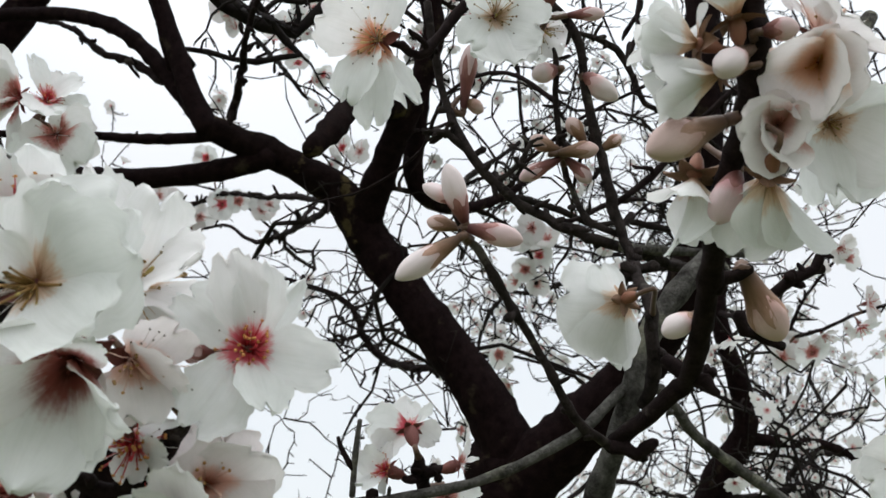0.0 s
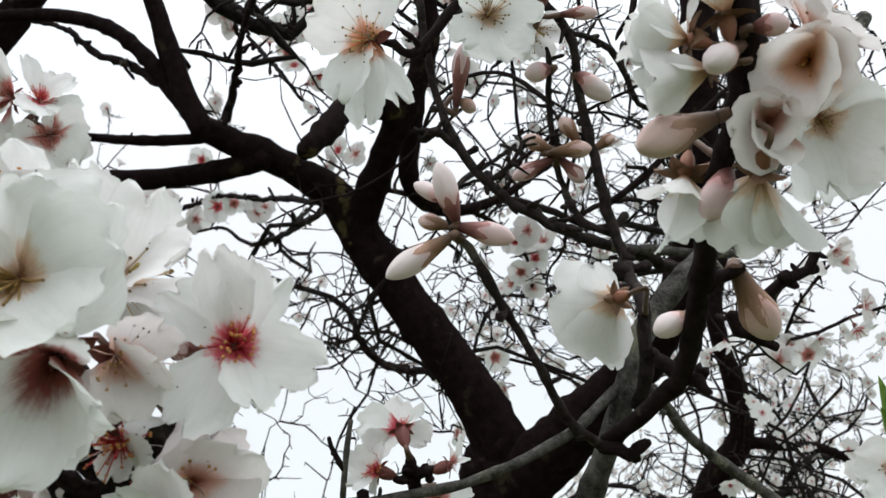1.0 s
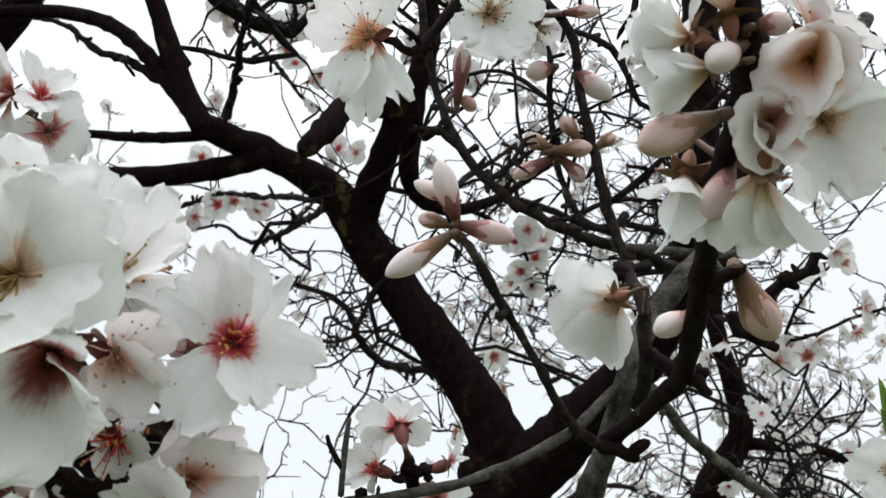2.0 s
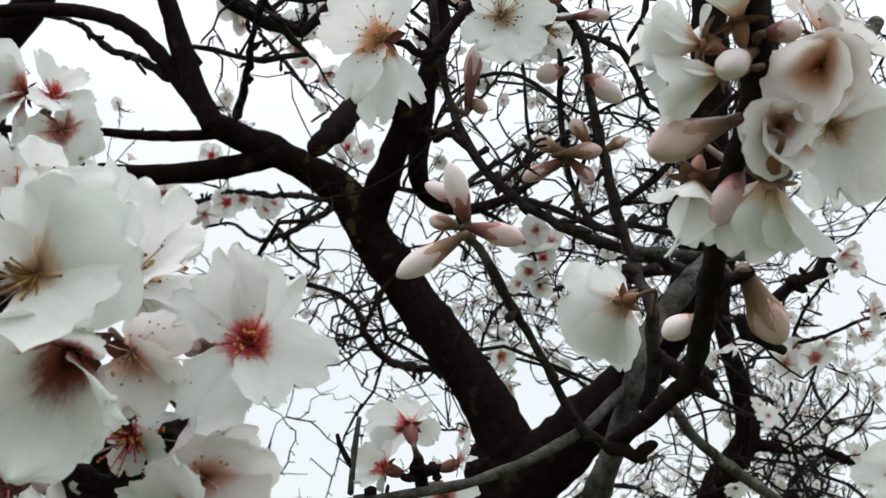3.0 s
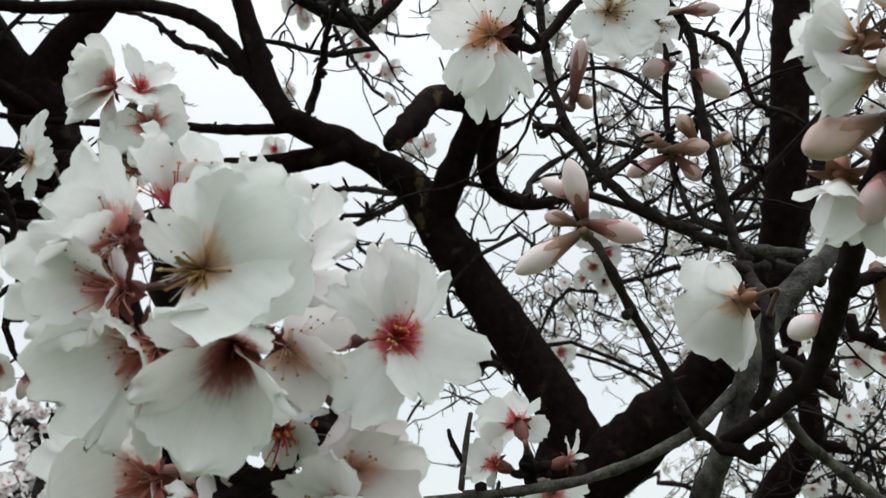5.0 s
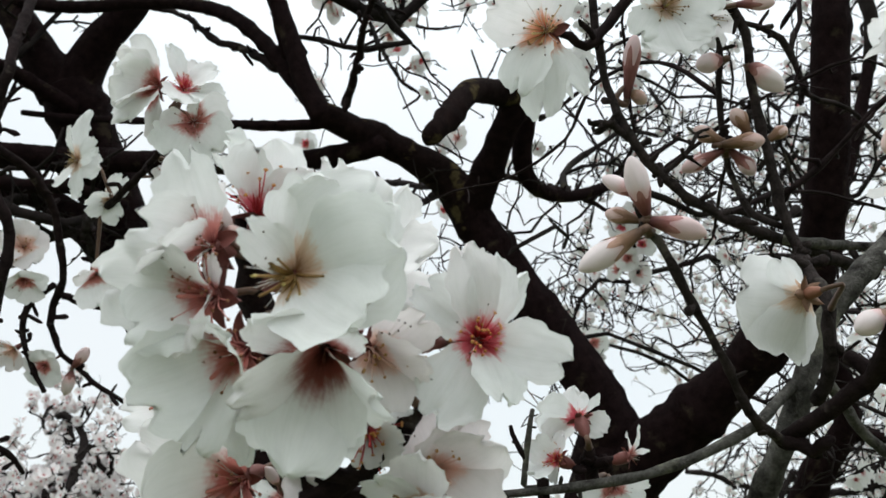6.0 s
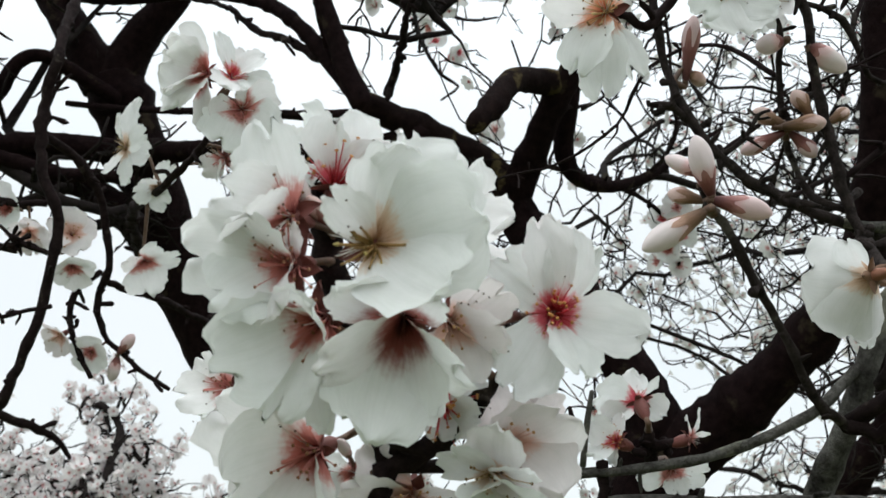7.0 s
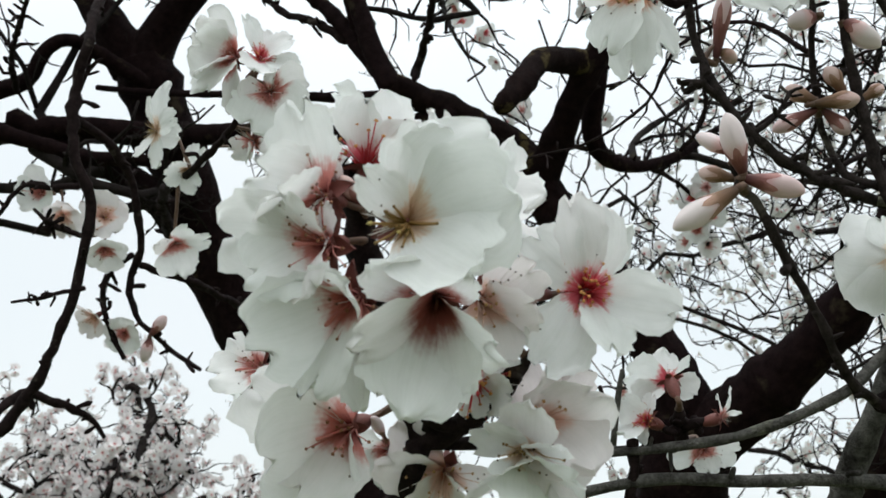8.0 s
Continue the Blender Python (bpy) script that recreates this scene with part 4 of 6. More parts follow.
limb(grey, "shoot", [(0.1109, 0.3846, 1.7029, 0.0028), (0.1141, 0.3867, 1.6967, 0.0024), (0.1217, 0.3881, 1.6926, 0.0022), (0.1282, 0.3889, 1.6906, 0.0017)], TWIG_BARK, 9, 0.2, 0.004, 3, seed=64, spur_len=0.004)
limb(grey, "shoot", [(0.1274, 0.3924, 1.7117, 0.0025), (0.1363, 0.3905, 1.7181, 0.0022), (0.1452, 0.3892, 1.7224, 0.0022), (0.1486, 0.3864, 1.7309, 0.0018), (0.1493, 0.3851, 1.7351, 0.0016)], TWIG_BARK, 9, 0.2, 0.004, 5, seed=65, spur_len=0.006)

limb(grey, "shoot", [(-0.0317, 0.3522, 1.6347, 0.0011), (-0.0309, 0.3491, 1.6440, 0.0010), (-0.0298, 0.3462, 1.6529, 0.0009), (-0.0288, 0.3444, 1.6585, 0.0008)], BARK_GREY, 9, 0.22, 0.004, 5, seed=70, spur_len=0.003)
limb(grey, "shoot", [(-0.0313, 0.3494, 1.6431, 0.0010), (-0.0339, 0.3476, 1.6484, 0.0009), (-0.0361, 0.3460, 1.6532, 0.0007)], TWIG_BARK, 9, 0.22, 0.004, 2, seed=71, spur_len=0.003)

# the twig with the pinkish half-open cluster
right = thing("flowering_branch", "dark almond twig with pinkish half-open blossoms and fat buds", "branch", "near almond twigs")
limb(right, "twig", [(0.0551, 0.3589, 1.6504, 0.0029), (0.0682, 0.3400, 1.6604, 0.0029), (0.0753, 0.3212, 1.6698, 0.0030), (0.0747, 0.2966, 1.6806, 0.0030), (0.0710, 0.2719, 1.6914, 0.0030), (0.0678, 0.2476, 1.7011, 0.0028), (0.0698, 0.2333, 1.7124, 0.0029), (0.0705, 0.2251, 1.7212, 0.0031), (0.0696, 0.2201, 1.7300, 0.0028), (0.0667, 0.2135, 1.7404, 0.0023), (0.0648, 0.2095, 1.7524, 0.0019)], TWIG_BARK, 14, 0.2, 0.004, 0, seed=34)
limb(right, "shoot", [(0.0744, 0.2868, 1.6847, 0.0024), (0.0799, 0.2854, 1.6892, 0.0021), (0.0847, 0.2850, 1.6907, 0.0016)], TWIG_BARK, 10, 0.2, 0.003, 0, seed=66)
blossom(right, (0.0562, 0.2179, 1.7219, 0.0144), facing(-0.9, 0.15, 0.1), "tan", 38, 0, "olive", 31, tuft=0, bowl=True, lobes=1.0, label="round white blossom just opening beside the twig",
        tips=[(0.0408, 0.2135, 1.7188, 1.0), (0.0436, 0.2152, 1.7262, 1.05), (0.0507, 0.2177, 1.7318, 1.0), (0.0591, 0.2228, 1.7325, 0.8), (0.0429, 0.2081, 1.7191, 0.95)])
blossom(right, (0.0609, 0.2190, 1.7154, 0.015), facing(-0.95, -0.2, 0.05), "tan", 62, 20, "olive", 32, tuft=0, bowl=True, lobes=0.6, label="white blossom still half closed",
        tips=[(0.0423, 0.2147, 1.7118, 0.8), (0.0486, 0.2180, 1.7084, 0.72), (0.0473, 0.2193, 1.7171, 0.75), (0.0434, 0.2110, 1.7072, 0.8)])
blossom(right, (0.0884, 0.2330, 1.7251, 0.0139), facing(-0.45, -0.35, 0.8), "apricot", 52, 20, "red", 33, tuft=0.8, bowl=True, label="pale pink cup-shaped blossom with ochre stamens",
        tips=[(0.0738, 0.2249, 1.7174, 1.0), (0.0763, 0.2243, 1.7097, 1.0), (0.0808, 0.2230, 1.7264, 1.1), (0.0898, 0.2194, 1.7248, 1.15), (0.0941, 0.2201, 1.7164, 1.15), (0.0857, 0.2207, 1.7082, 1.1)])
blossom(right, (0.0772, 0.2339, 1.7094, 0.0125), facing(-0.1, -0.25, 0.95), "rose", 64, 0, "red", 34, tuft=0.5, bowl=True, label="half-open pale pink blossom",
        tips=[(0.0667, 0.2241, 1.7068, 1), (0.0671, 0.2244, 1.6996, 1.05), (0.0728, 0.2251, 1.6975, 1.05), (0.0787, 0.2241, 1.7008, 1), (0.0786, 0.2241, 1.7104, 1), (0.0721, 0.2246, 1.7118, 1)])
blossom(right, (0.0924, 0.2410, 1.7137, 0.0203), facing(0.15, -0.5, 0.8), "tan", 22, 0, "olive", 35, tuft=0.4, lobes=0.6,
        tips=[(0.0865, 0.2396, 1.7022, 1.1), (0.0943, 0.2380, 1.6946, 1.15), (0.1038, 0.2340, 1.7006, 1.15), (0.1030, 0.2295, 1.7141, 1.1), (0.0966, 0.2353, 1.7216, 1.0), (0.0929, 0.2479, 1.6963, 0.85)])
blossom(right, (0.0730, 0.2322, 1.6963, 0.0166), facing(-0.05, -0.7, -0.6), "tan", 25, 18, "olive", 36, tuft=0, bowl=True, lobes=0.8, label="blossom seen from behind with its red-brown calyx",
        tips=[(0.0682, 0.2467, 1.6839, 1), (0.0755, 0.2446, 1.6846, 1), (0.0836, 0.2460, 1.6871, 1), (0.0757, 0.2517, 1.6950, 1), (0.0906, 0.2493, 1.6904, 1)])
blossom(right, (0.0611, 0.2486, 1.7032, 0.0166), facing(-0.25, -0.85, 0.35), "tan", 42, 0, "olive", 37, tuft=0, bowl=True,
        tips=[(0.0508, 0.2423, 1.6959, 0.9), (0.0544, 0.2466, 1.6832, 0.75), (0.0618, 0.2537, 1.6877, 0.8), (0.0549, 0.2357, 1.6939, 0.7)])
blossom(right, (0.0650, 0.2174, 1.7277, 0.0163), facing(-0.1, 0.95, -0.1), "tan", 36, 0, "olive", 38, tuft=0, bowl=True, lobes=0.9,
        tips=[(0.0560, 0.2121, 1.7337, 1), (0.0588, 0.2059, 1.7365, 1), (0.0707, 0.2138, 1.7391, 1), (0.0668, 0.2193, 1.7445, 1)])
blossom(right, (0.0891, 0.2317, 1.7310, 0.0161), facing(0.5, 0.6, 0.2), "pink", 24, 0, "red", 39)
bud(right, (0.0698, 0.2431, 1.7015), (0.0637, 0.2429, 1.6885), 0.0092, BUD_PINK, "red", 0.36, seed=1)
bud(right, (0.0631, 0.2300, 1.7086), (0.0443, 0.2242, 1.6991), 0.0108, BUD_TAN, "olive", 0.62, seed=2)
bud(right, (0.0656, 0.2179, 1.7188), (0.0579, 0.2117, 1.7120), 0.0076, BUD_WHITE, "olive", 0.22, seed=3)
bud(right, (0.0706, 0.2172, 1.7243), (0.0782, 0.2160, 1.7250), 0.0062, BUD_PINK, "red", 0.4, seed=4)
bud(right, (0.0832, 0.2869, 1.6908), (0.0930, 0.2934, 1.6719), 0.0122, BUD_TAN, "olive", 0.72, label="fat tan bud in a brown calyx", seed=5)
bud(right, (0.0729, 0.3063, 1.6824), (0.0628, 0.3027, 1.6764), 0.0086, BUD_WHITE, "olive", 0.3, seed=6)

# twig with the spray of closed buds
spray = thing("budding_twig", "slender dark twig tipped with a spray of pink buds", "twig", "near almond twigs")
limb(spray, "twig", [(0.0557, 0.3569, 1.6501, 0.0018), (0.0431, 0.3461, 1.6566, 0.0017), (0.0351, 0.3369, 1.6682, 0.0014), (0.0237, 0.3255, 1.6861, 0.0014), (0.0126, 0.3149, 1.7018, 0.0014), (0.0055, 0.3112, 1.7127, 0.0013), (0.0031, 0.3098, 1.7169, 0.0009)], TWIG_GREY, 10, 0.15, 0.004, 8, seed=35, spur_len=0.004)
bud(spray, (0.0059, 0.3086, 1.7142), (0.0002, 0.3002, 1.7298), 0.0088, BUD_WHITE, "red", 0.40, seed=1)
bud(spray, (0.0029, 0.3104, 1.7214), (-0.0070, 0.3113, 1.7276), 0.0062, BUD_WHITE, "red", 0.3, seed=2)
bud(spray, (0.0033, 0.3075, 1.7077), (-0.0153, 0.3071, 1.6954), 0.0092, BUD_WHITE, "olive", 0.5, seed=3)
bud(spray, (0.0073, 0.3093, 1.7121), (0.0238, 0.3078, 1.7078), 0.0085, BUD_PINK, "red", 0.5, seed=4)
bud(spray, (0.0052, 0.3140, 1.7137), (-0.0060, 0.3168, 1.7176), 0.0062, BUD_TAN, "olive", 0.7, seed=5)

tuft = thing("flowering_branch", "short spur with white blossoms and crimson calyces on a grey branch", "branch", "near almond twigs")
limb(tuft, "spur", [(-0.0085, 0.3609, 1.6378, 0.0022), (-0.0087, 0.3576, 1.6417, 0.0024), (-0.0092, 0.3545, 1.6443, 0.0022), (-0.0100, 0.3536, 1.6472, 0.0014)], TWIG_BARK, 9, 0.2, 0.003, 3, seed=42, spur_len=0.003)
limb(tuft, "spur", [(-0.0087, 0.3574, 1.6420, 0.002), (-0.0049, 0.3540, 1.6432, 0.0018), (-0.0015, 0.3540, 1.6436, 0.0012)], TWIG_BARK, 9, 0.2, 0.003, 2, seed=43, spur_len=0.003)
limb(tuft, "spur", [(-0.0089, 0.3577, 1.6413, 0.0019), (-0.0125, 0.3557, 1.6407, 0.0016), (-0.0151, 0.3556, 1.6407, 0.0011)], TWIG_BARK, 9, 0.2, 0.003, 1, seed=44, spur_len=0.003)
blossom(tuft, (-0.0128, 0.3526, 1.6565, 0.02), (-0.227, 0.544, 0.808), "crimson", 40, 0, "red", 51, tuft=0.3, lobes=0.42, label="white blossom seen from behind its crimson calyx",
        tips=[(-0.0138, 0.3556, 1.6663, 1.15), (-0.0045, 0.3598, 1.6544, 1.0), (-0.0265, 0.3516, 1.6582, 1.25), (-0.0242, 0.3586, 1.6500, 1.1), (-0.0068, 0.3610, 1.6634, 0.9)])
blossom(tuft, (-0.0203, 0.3526, 1.6430, 0.018), (-0.800, -0.554, 0.231), "crimson", 40, 0, "red", 52, tuft=0.5, lobes=0.42,
        tips=[(-0.0288, 0.3487, 1.6478, 1.1), (-0.0295, 0.3506, 1.6388, 1.15), (-0.0191, 0.3490, 1.6508, 0.95), (-0.0221, 0.3527, 1.6361, 1)])
blossom(tuft, (0.0031, 0.3537, 1.6447, 0.017), (0.949, -0.075, 0.305), "blush", 40, 10, "red", 53, tuft=0.3, lobes=0.42,
        tips=[(0.0070, 0.3541, 1.6533, 0.95), (0.0091, 0.3533, 1.6465, 0.8), (0.0040, 0.3588, 1.6516, 0.8)])
blossom(tuft, (-0.0010, 0.3662, 1.6352, 0.017), (0.112, -0.873, -0.475), "blush", 40, 0, "red", 54, tuft=0.5, lobes=0.42,
        tips=[(-0.0119, 0.3645, 1.6332, 1.15), (0.0095, 0.3645, 1.6348, 1.1), (0.0004, 0.3623, 1.6279, 1.1), (-0.0069, 0.3698, 1.6366, 0.9)])

# twigs in the middle distance
arch = thing("budding_twig", "dark knobbly twig with a hanging pink bud", "twig", "near almond twigs")
limb(arch, "twig", [(-0.0060, 0.3414, 1.8140, 0.0016), (-0.0043, 0.3468, 1.7961, 0.0016), (0.0003, 0.3520, 1.7803, 0.0016), (0.0031, 0.3506, 1.7685, 0.0017), (0.0100, 0.3503, 1.7545, 0.0017), (0.0181, 0.3542, 1.7451, 0.0017), (0.0321, 0.3588, 1.7359, 0.0018), (0.0461, 0.3627, 1.7297, 0.0019), (0.0711, 0.3824, 1.7284, 0.0022), (0.1152, 0.4206, 1.7272, 0.0025)], TWIG_GREY, 12, 0.16, 0.005, 16, seed=44, spur_len=0.007)
limb(arch, "twig", [(0.0074, 0.3510, 1.7581, 0.0014), (0.0000, 0.3467, 1.7622, 0.0013), (-0.0060, 0.3460, 1.7616, 0.0011), (-0.0080, 0.3452, 1.7634, 0.0008)], TWIG_GREY, 9, 0.25, 0.004, 6, seed=45, spur_len=0.007)
limb(arch, "twig", [(0.0191, 0.3540, 1.7461, 0.0013), (0.0271, 0.3534, 1.7522, 0.0010), (0.0320, 0.3519, 1.7602, 0.0008), (0.0360, 0.3518, 1.7623, 0.0006)], TWIG_GREY, 9, 0.25, 0.004, 5, seed=46, spur_len=0.007)
bud(arch, (0.0071, 0.3541, 1.7766), (0.0104, 0.3479, 1.7997), 0.0078, BUD_PINK, "red", 0.72, seed=1)
bud(arch, (0.0086, 0.3537, 1.7786), (0.0147, 0.3555, 1.7753), 0.0062, BUD_TAN, "olive", 0.3, seed=2)
bloom = thing("flowering_branch", "dark twig with open white blossoms facing down", "branch", "near almond twigs")
limb(bloom, "twig", [(0.0395, 0.3413, 1.8304, 0.0022), (0.0195, 0.3368, 1.8175, 0.0021), (0.0067, 0.3358, 1.8072, 0.0020), (-0.0038, 0.3370, 1.7936, 0.0019), (-0.0090, 0.3364, 1.7886, 0.0018), (-0.0150, 0.3327, 1.7900, 0.0014), (-0.0200, 0.3304, 1.7903, 0.0010)], TWIG_BARK, 10, 0.16, 0.005, 6, seed=47, spur_len=0.011)
blossom(bloom, (-0.0236, 0.3284, 1.7898, 0.0192), facing(-0.55, -0.2, 0.8), "orange", 14, 16, "red", 61, label="open white blossom with an orange-red centre",
        tips=[(-0.0428, 0.3186, 1.7931, 1.1), (-0.0191, 0.3179, 1.8028, 1.1), (-0.0331, 0.3248, 1.7683, 1), (-0.0252, 0.3319, 1.7602, 0.8), (-0.0119, 0.3371, 1.7706, 0.55)])
blossom(bloom, (0.0185, 0.3317, 1.8009, 0.0165), facing(0.1, -0.2, 1), "tan", 36, 0, "red", 62,
        tips=[(0.0107, 0.3243, 1.7849, 1), (0.0232, 0.3261, 1.7798, 1.1), (0.0338, 0.3227, 1.7906, 1.1), (0.0276, 0.3223, 1.8077, 1.1), (0.0121, 0.3224, 1.8067, 1)])
blossom(bloom, (0.0367, 0.3535, 1.8094, 0.0132), facing(0.5, -0.5, 0.4), "tan", 36, 0, "red", 63)
bud(bloom, (0.0386, 0.3399, 1.8091), (0.0405, 0.3353, 1.8168), 0.008, BUD_PINK, "red", 0.7, seed=3)
bud(bloom, (0.0466, 0.3407, 1.8069), (0.0599, 0.3389, 1.8068), 0.0062, BUD_PINK, "red", 0.6, seed=4)
knot = thing("budding_twig", "dark upright twig with a knot of olive and red buds", "twig", "near almond twigs")
limb(knot, "twig", [(0.0666, 0.3583, 1.6645, 0.0022), (0.0690, 0.3471, 1.6732, 0.0024), (0.0684, 0.3419, 1.6826, 0.0024), (0.0677, 0.3433, 1.6976, 0.0023), (0.0673, 0.3669, 1.7223, 0.0020), (0.0623, 0.3649, 1.7442, 0.0019), (0.0572, 0.3620, 1.7686, 0.0018), (0.0535, 0.3551, 1.7892, 0.0018), (0.0492, 0.3496, 1.8057, 0.0018), (0.0394, 0.3454, 1.8180, 0.0016), (0.0308, 0.3411, 1.8304, 0.0014)], TWIG_GREY, 12, 0.16, 0.005, 16, seed=48, spur_len=0.007)
limb(knot, "twig", [(0.0655, 0.3696, 1.7300, 0.0014), (0.0545, 0.3725, 1.7367, 0.0012), (0.0487, 0.3733, 1.7499, 0.0012), (0.0448, 0.3684, 1.7645, 0.0014), (0.0428, 0.3629, 1.7812, 0.0012), (0.0433, 0.3573, 1.7979, 0.0010), (0.0422, 0.3560, 1.8021, 0.0007)], TWIG_GREY, 10, 0.16, 0.005, 8, seed=49, spur_len=0.007)
limb(knot, "twig", [(0.0664, 0.3757, 1.7275, 0.0019), (0.0828, 0.3860, 1.7292, 0.0018), (0.1033, 0.3961, 1.7313, 0.0018), (0.1249, 0.4062, 1.7337, 0.0017)], BARK_GREY, 10, 0.14, 0.005, 4, seed=50, spur_len=0.007)
limb(knot, "twig", [(0.0484, 0.3513, 1.8068, 0.0010), (0.0628, 0.3600, 1.8068, 0.0012), (0.0727, 0.3670, 1.8020, 0.0012), (0.0805, 0.3770, 1.7882, 0.0011), (0.0978, 0.3835, 1.7850, 0.0010), (0.1132, 0.3924, 1.7750, 0.0008)], TWIG_GREY, 10, 0.16, 0.005, 8, seed=67, spur_len=0.007)
bud(knot, (0.0441, 0.3640, 1.7620), (0.0324, 0.3622, 1.7669), 0.0072, BUD_TAN, "olive", 0.7, seed=1)
bud(knot, (0.0430, 0.3623, 1.7606), (0.0577, 0.3591, 1.7614), 0.008, BUD_TAN, "olive", 0.7, seed=2)
bud(knot, (0.0433, 0.3648, 1.7593), (0.0281, 0.3670, 1.7521), 0.0072, BUD_PINK, "red", 0.7, seed=3)
bud(knot, (0.0463, 0.3649, 1.7593), (0.0558, 0.3678, 1.7511), 0.0072, BUD_PINK, "red", 0.7, seed=4)
bud(knot, (0.0535, 0.3632, 1.7649), (0.0472, 0.3599, 1.7744), 0.0074, BUD_TAN, "olive", 0.7, seed=5)
bud(knot, (0.0585, 0.3642, 1.7621), (0.0672, 0.3625, 1.7674), 0.006, BUD_TAN, "olive", 0.9, seed=6)
bud(knot, (0.0429, 0.3541, 1.7917), (0.0333, 0.3547, 1.7896), 0.009, BUD_WHITE, "red", 0.25, seed=7)
bud(knot, (0.0529, 0.3550, 1.7897), (0.0659, 0.3582, 1.7806), 0.0098, BUD_WHITE, "red", 0.25, seed=8)
blossom(knot, (0.0564, 0.3235, 1.6926, 0.0165), facing(-0.45, -0.25, -0.8), "tan", 30, 10, "olive", 64, tuft=0, bowl=True, lobes=0.75, label="white blossom seen from behind with an orange-brown calyx",
        tips=[(0.0359, 0.3255, 1.6940, 1.5), (0.0424, 0.3320, 1.6853, 1.2), (0.0509, 0.3318, 1.6745, 1.5), (0.0514, 0.3287, 1.7047, 1.4), (0.0586, 0.3369, 1.6737, 0.55)])

pair = thing("flowering_branch", "twig with three ruffled white blossoms and rosy centres", "branch", "near almond twigs")
limb(pair, "twig", [(-0.4630, 0.9239, 1.8784, 0.0053), (-0.3695, 0.7052, 1.8457, 0.0036), (-0.2985, 0.5864, 1.8198, 0.0026), (-0.2579, 0.5471, 1.8308, 0.0021), (-0.2458, 0.5382, 1.8493, 0.0017), (-0.2414, 0.5322, 1.8614, 0.0012)], TWIG_BARK, 9, 0.16, 0.005, 6, seed=51)
blossom(pair, (-0.2482, 0.5260, 1.8725, 0.0309), facing(-0.65, 0.0, 0.7), "blush", 18, 0, "red", 71, lobes=0.5, tuft=0.6, tips=[(-0.2589, 0.5093, 1.8959, 1.6), (-0.2685, 0.5091, 1.8698, 1.5), (-0.2617, 0.5139, 1.8492, 1.5), (-0.2473, 0.5242, 1.8428, 1.2), (-0.2655, 0.5092, 1.8858, 1.3), (-0.2657, 0.5111, 1.8571, 1.3)])
blossom(pair, (-0.2356, 0.5327, 1.8737, 0.0260), facing(0.4, 0.6, 0.5), "crimson", 30, 10, "red", 72, lobes=0.5, tuft=0.6, tips=[(-0.2163, 0.5269, 1.8853, 1), (-0.2408, 0.5199, 1.8975, 0.45), (-0.2312, 0.5117, 1.8576, 0.9), (-0.2120, 0.5274, 1.8676, 0.9), (-0.2302, 0.5379, 1.8949, 0.7)])
blossom(pair, (-0.2255, 0.5282, 1.8505, 0.0289), facing(0.2, -0.3, 0.9), "blush", 30, 0, "red", 73, lobes=0.5, tuft=0.65, tips=[(-0.2022, 0.5209, 1.8476, 1.4), (-0.2075, 0.5227, 1.8312, 1.4), (-0.2298, 0.5195, 1.8240, 1.4), (-0.2395, 0.5173, 1.8412, 1.2), (-0.2193, 0.5195, 1.8583, 1)])
blossom(pair, (-0.2440, 0.5593, 1.8319, 0.0178), facing(-0.5, -0.3, 0.6), "blush", 30, 0, "red", 74, tips=[(-0.2562, 0.5549, 1.8226, 1.1), (-0.2440, 0.5533, 1.8162, 0.9), (-0.2335, 0.5571, 1.8263, 0.9), (-0.2456, 0.5659, 1.8444, 0.9)])

blossom(pair, (-0.3114, 0.5628, 1.8413, 0.0200), facing(-0.4, 0.1, 0.7), "tan", 28, 0, "olive", 75, tuft=0.6, lobes=0.6, tips=[(-0.3050, 0.5497, 1.8690, 0.45), (-0.3116, 0.5476, 1.8563, 0.35), (-0.2956, 0.5480, 1.8440, 0.75), (-0.2914, 0.5522, 1.8320, 0.75), (-0.3036, 0.5606, 1.8172, 0.8), (-0.3212, 0.5620, 1.8232, 0.6)])
blossom(pair, (-0.3009, 0.5900, 1.8254, 0.0180), facing(0.2, -0.3, 0.8), "tan", 28, 0, "olive", 76, tuft=0.6, lobes=0.6, tips=[(-0.3098, 0.5814, 1.8158, 1.0), (-0.2873, 0.5783, 1.8342, 0.7), (-0.2895, 0.5807, 1.8085, 0.8), (-0.2976, 0.5696, 1.8245, 0.6)])
blossom(pair, (-0.3088, 0.6037, 1.7779, 0.0220), facing(0.3, -0.4, 0.7), "blush", 28, 0, "olive", 77, tuft=0.6, lobes=0.6, tips=[(-0.2965, 0.5925, 1.7847, 0.8), (-0.2973, 0.5914, 1.7540, 1.0), (-0.2833, 0.5961, 1.7781, 0.55), (-0.3140, 0.5894, 1.7714, 0.9)])
blossom(pair, (-0.2488, 0.5710, 1.8381, 0.0160), facing(0.5, 0.2, 0.6), "tan", 28, 0, "olive", 78, tuft=0.6, lobes=0.6, tips=[(-0.2584, 0.5681, 1.8268, 1.0), (-0.2440, 0.5601, 1.8411, 0.8), (-0.2392, 0.5688, 1.8317, 0.7)])

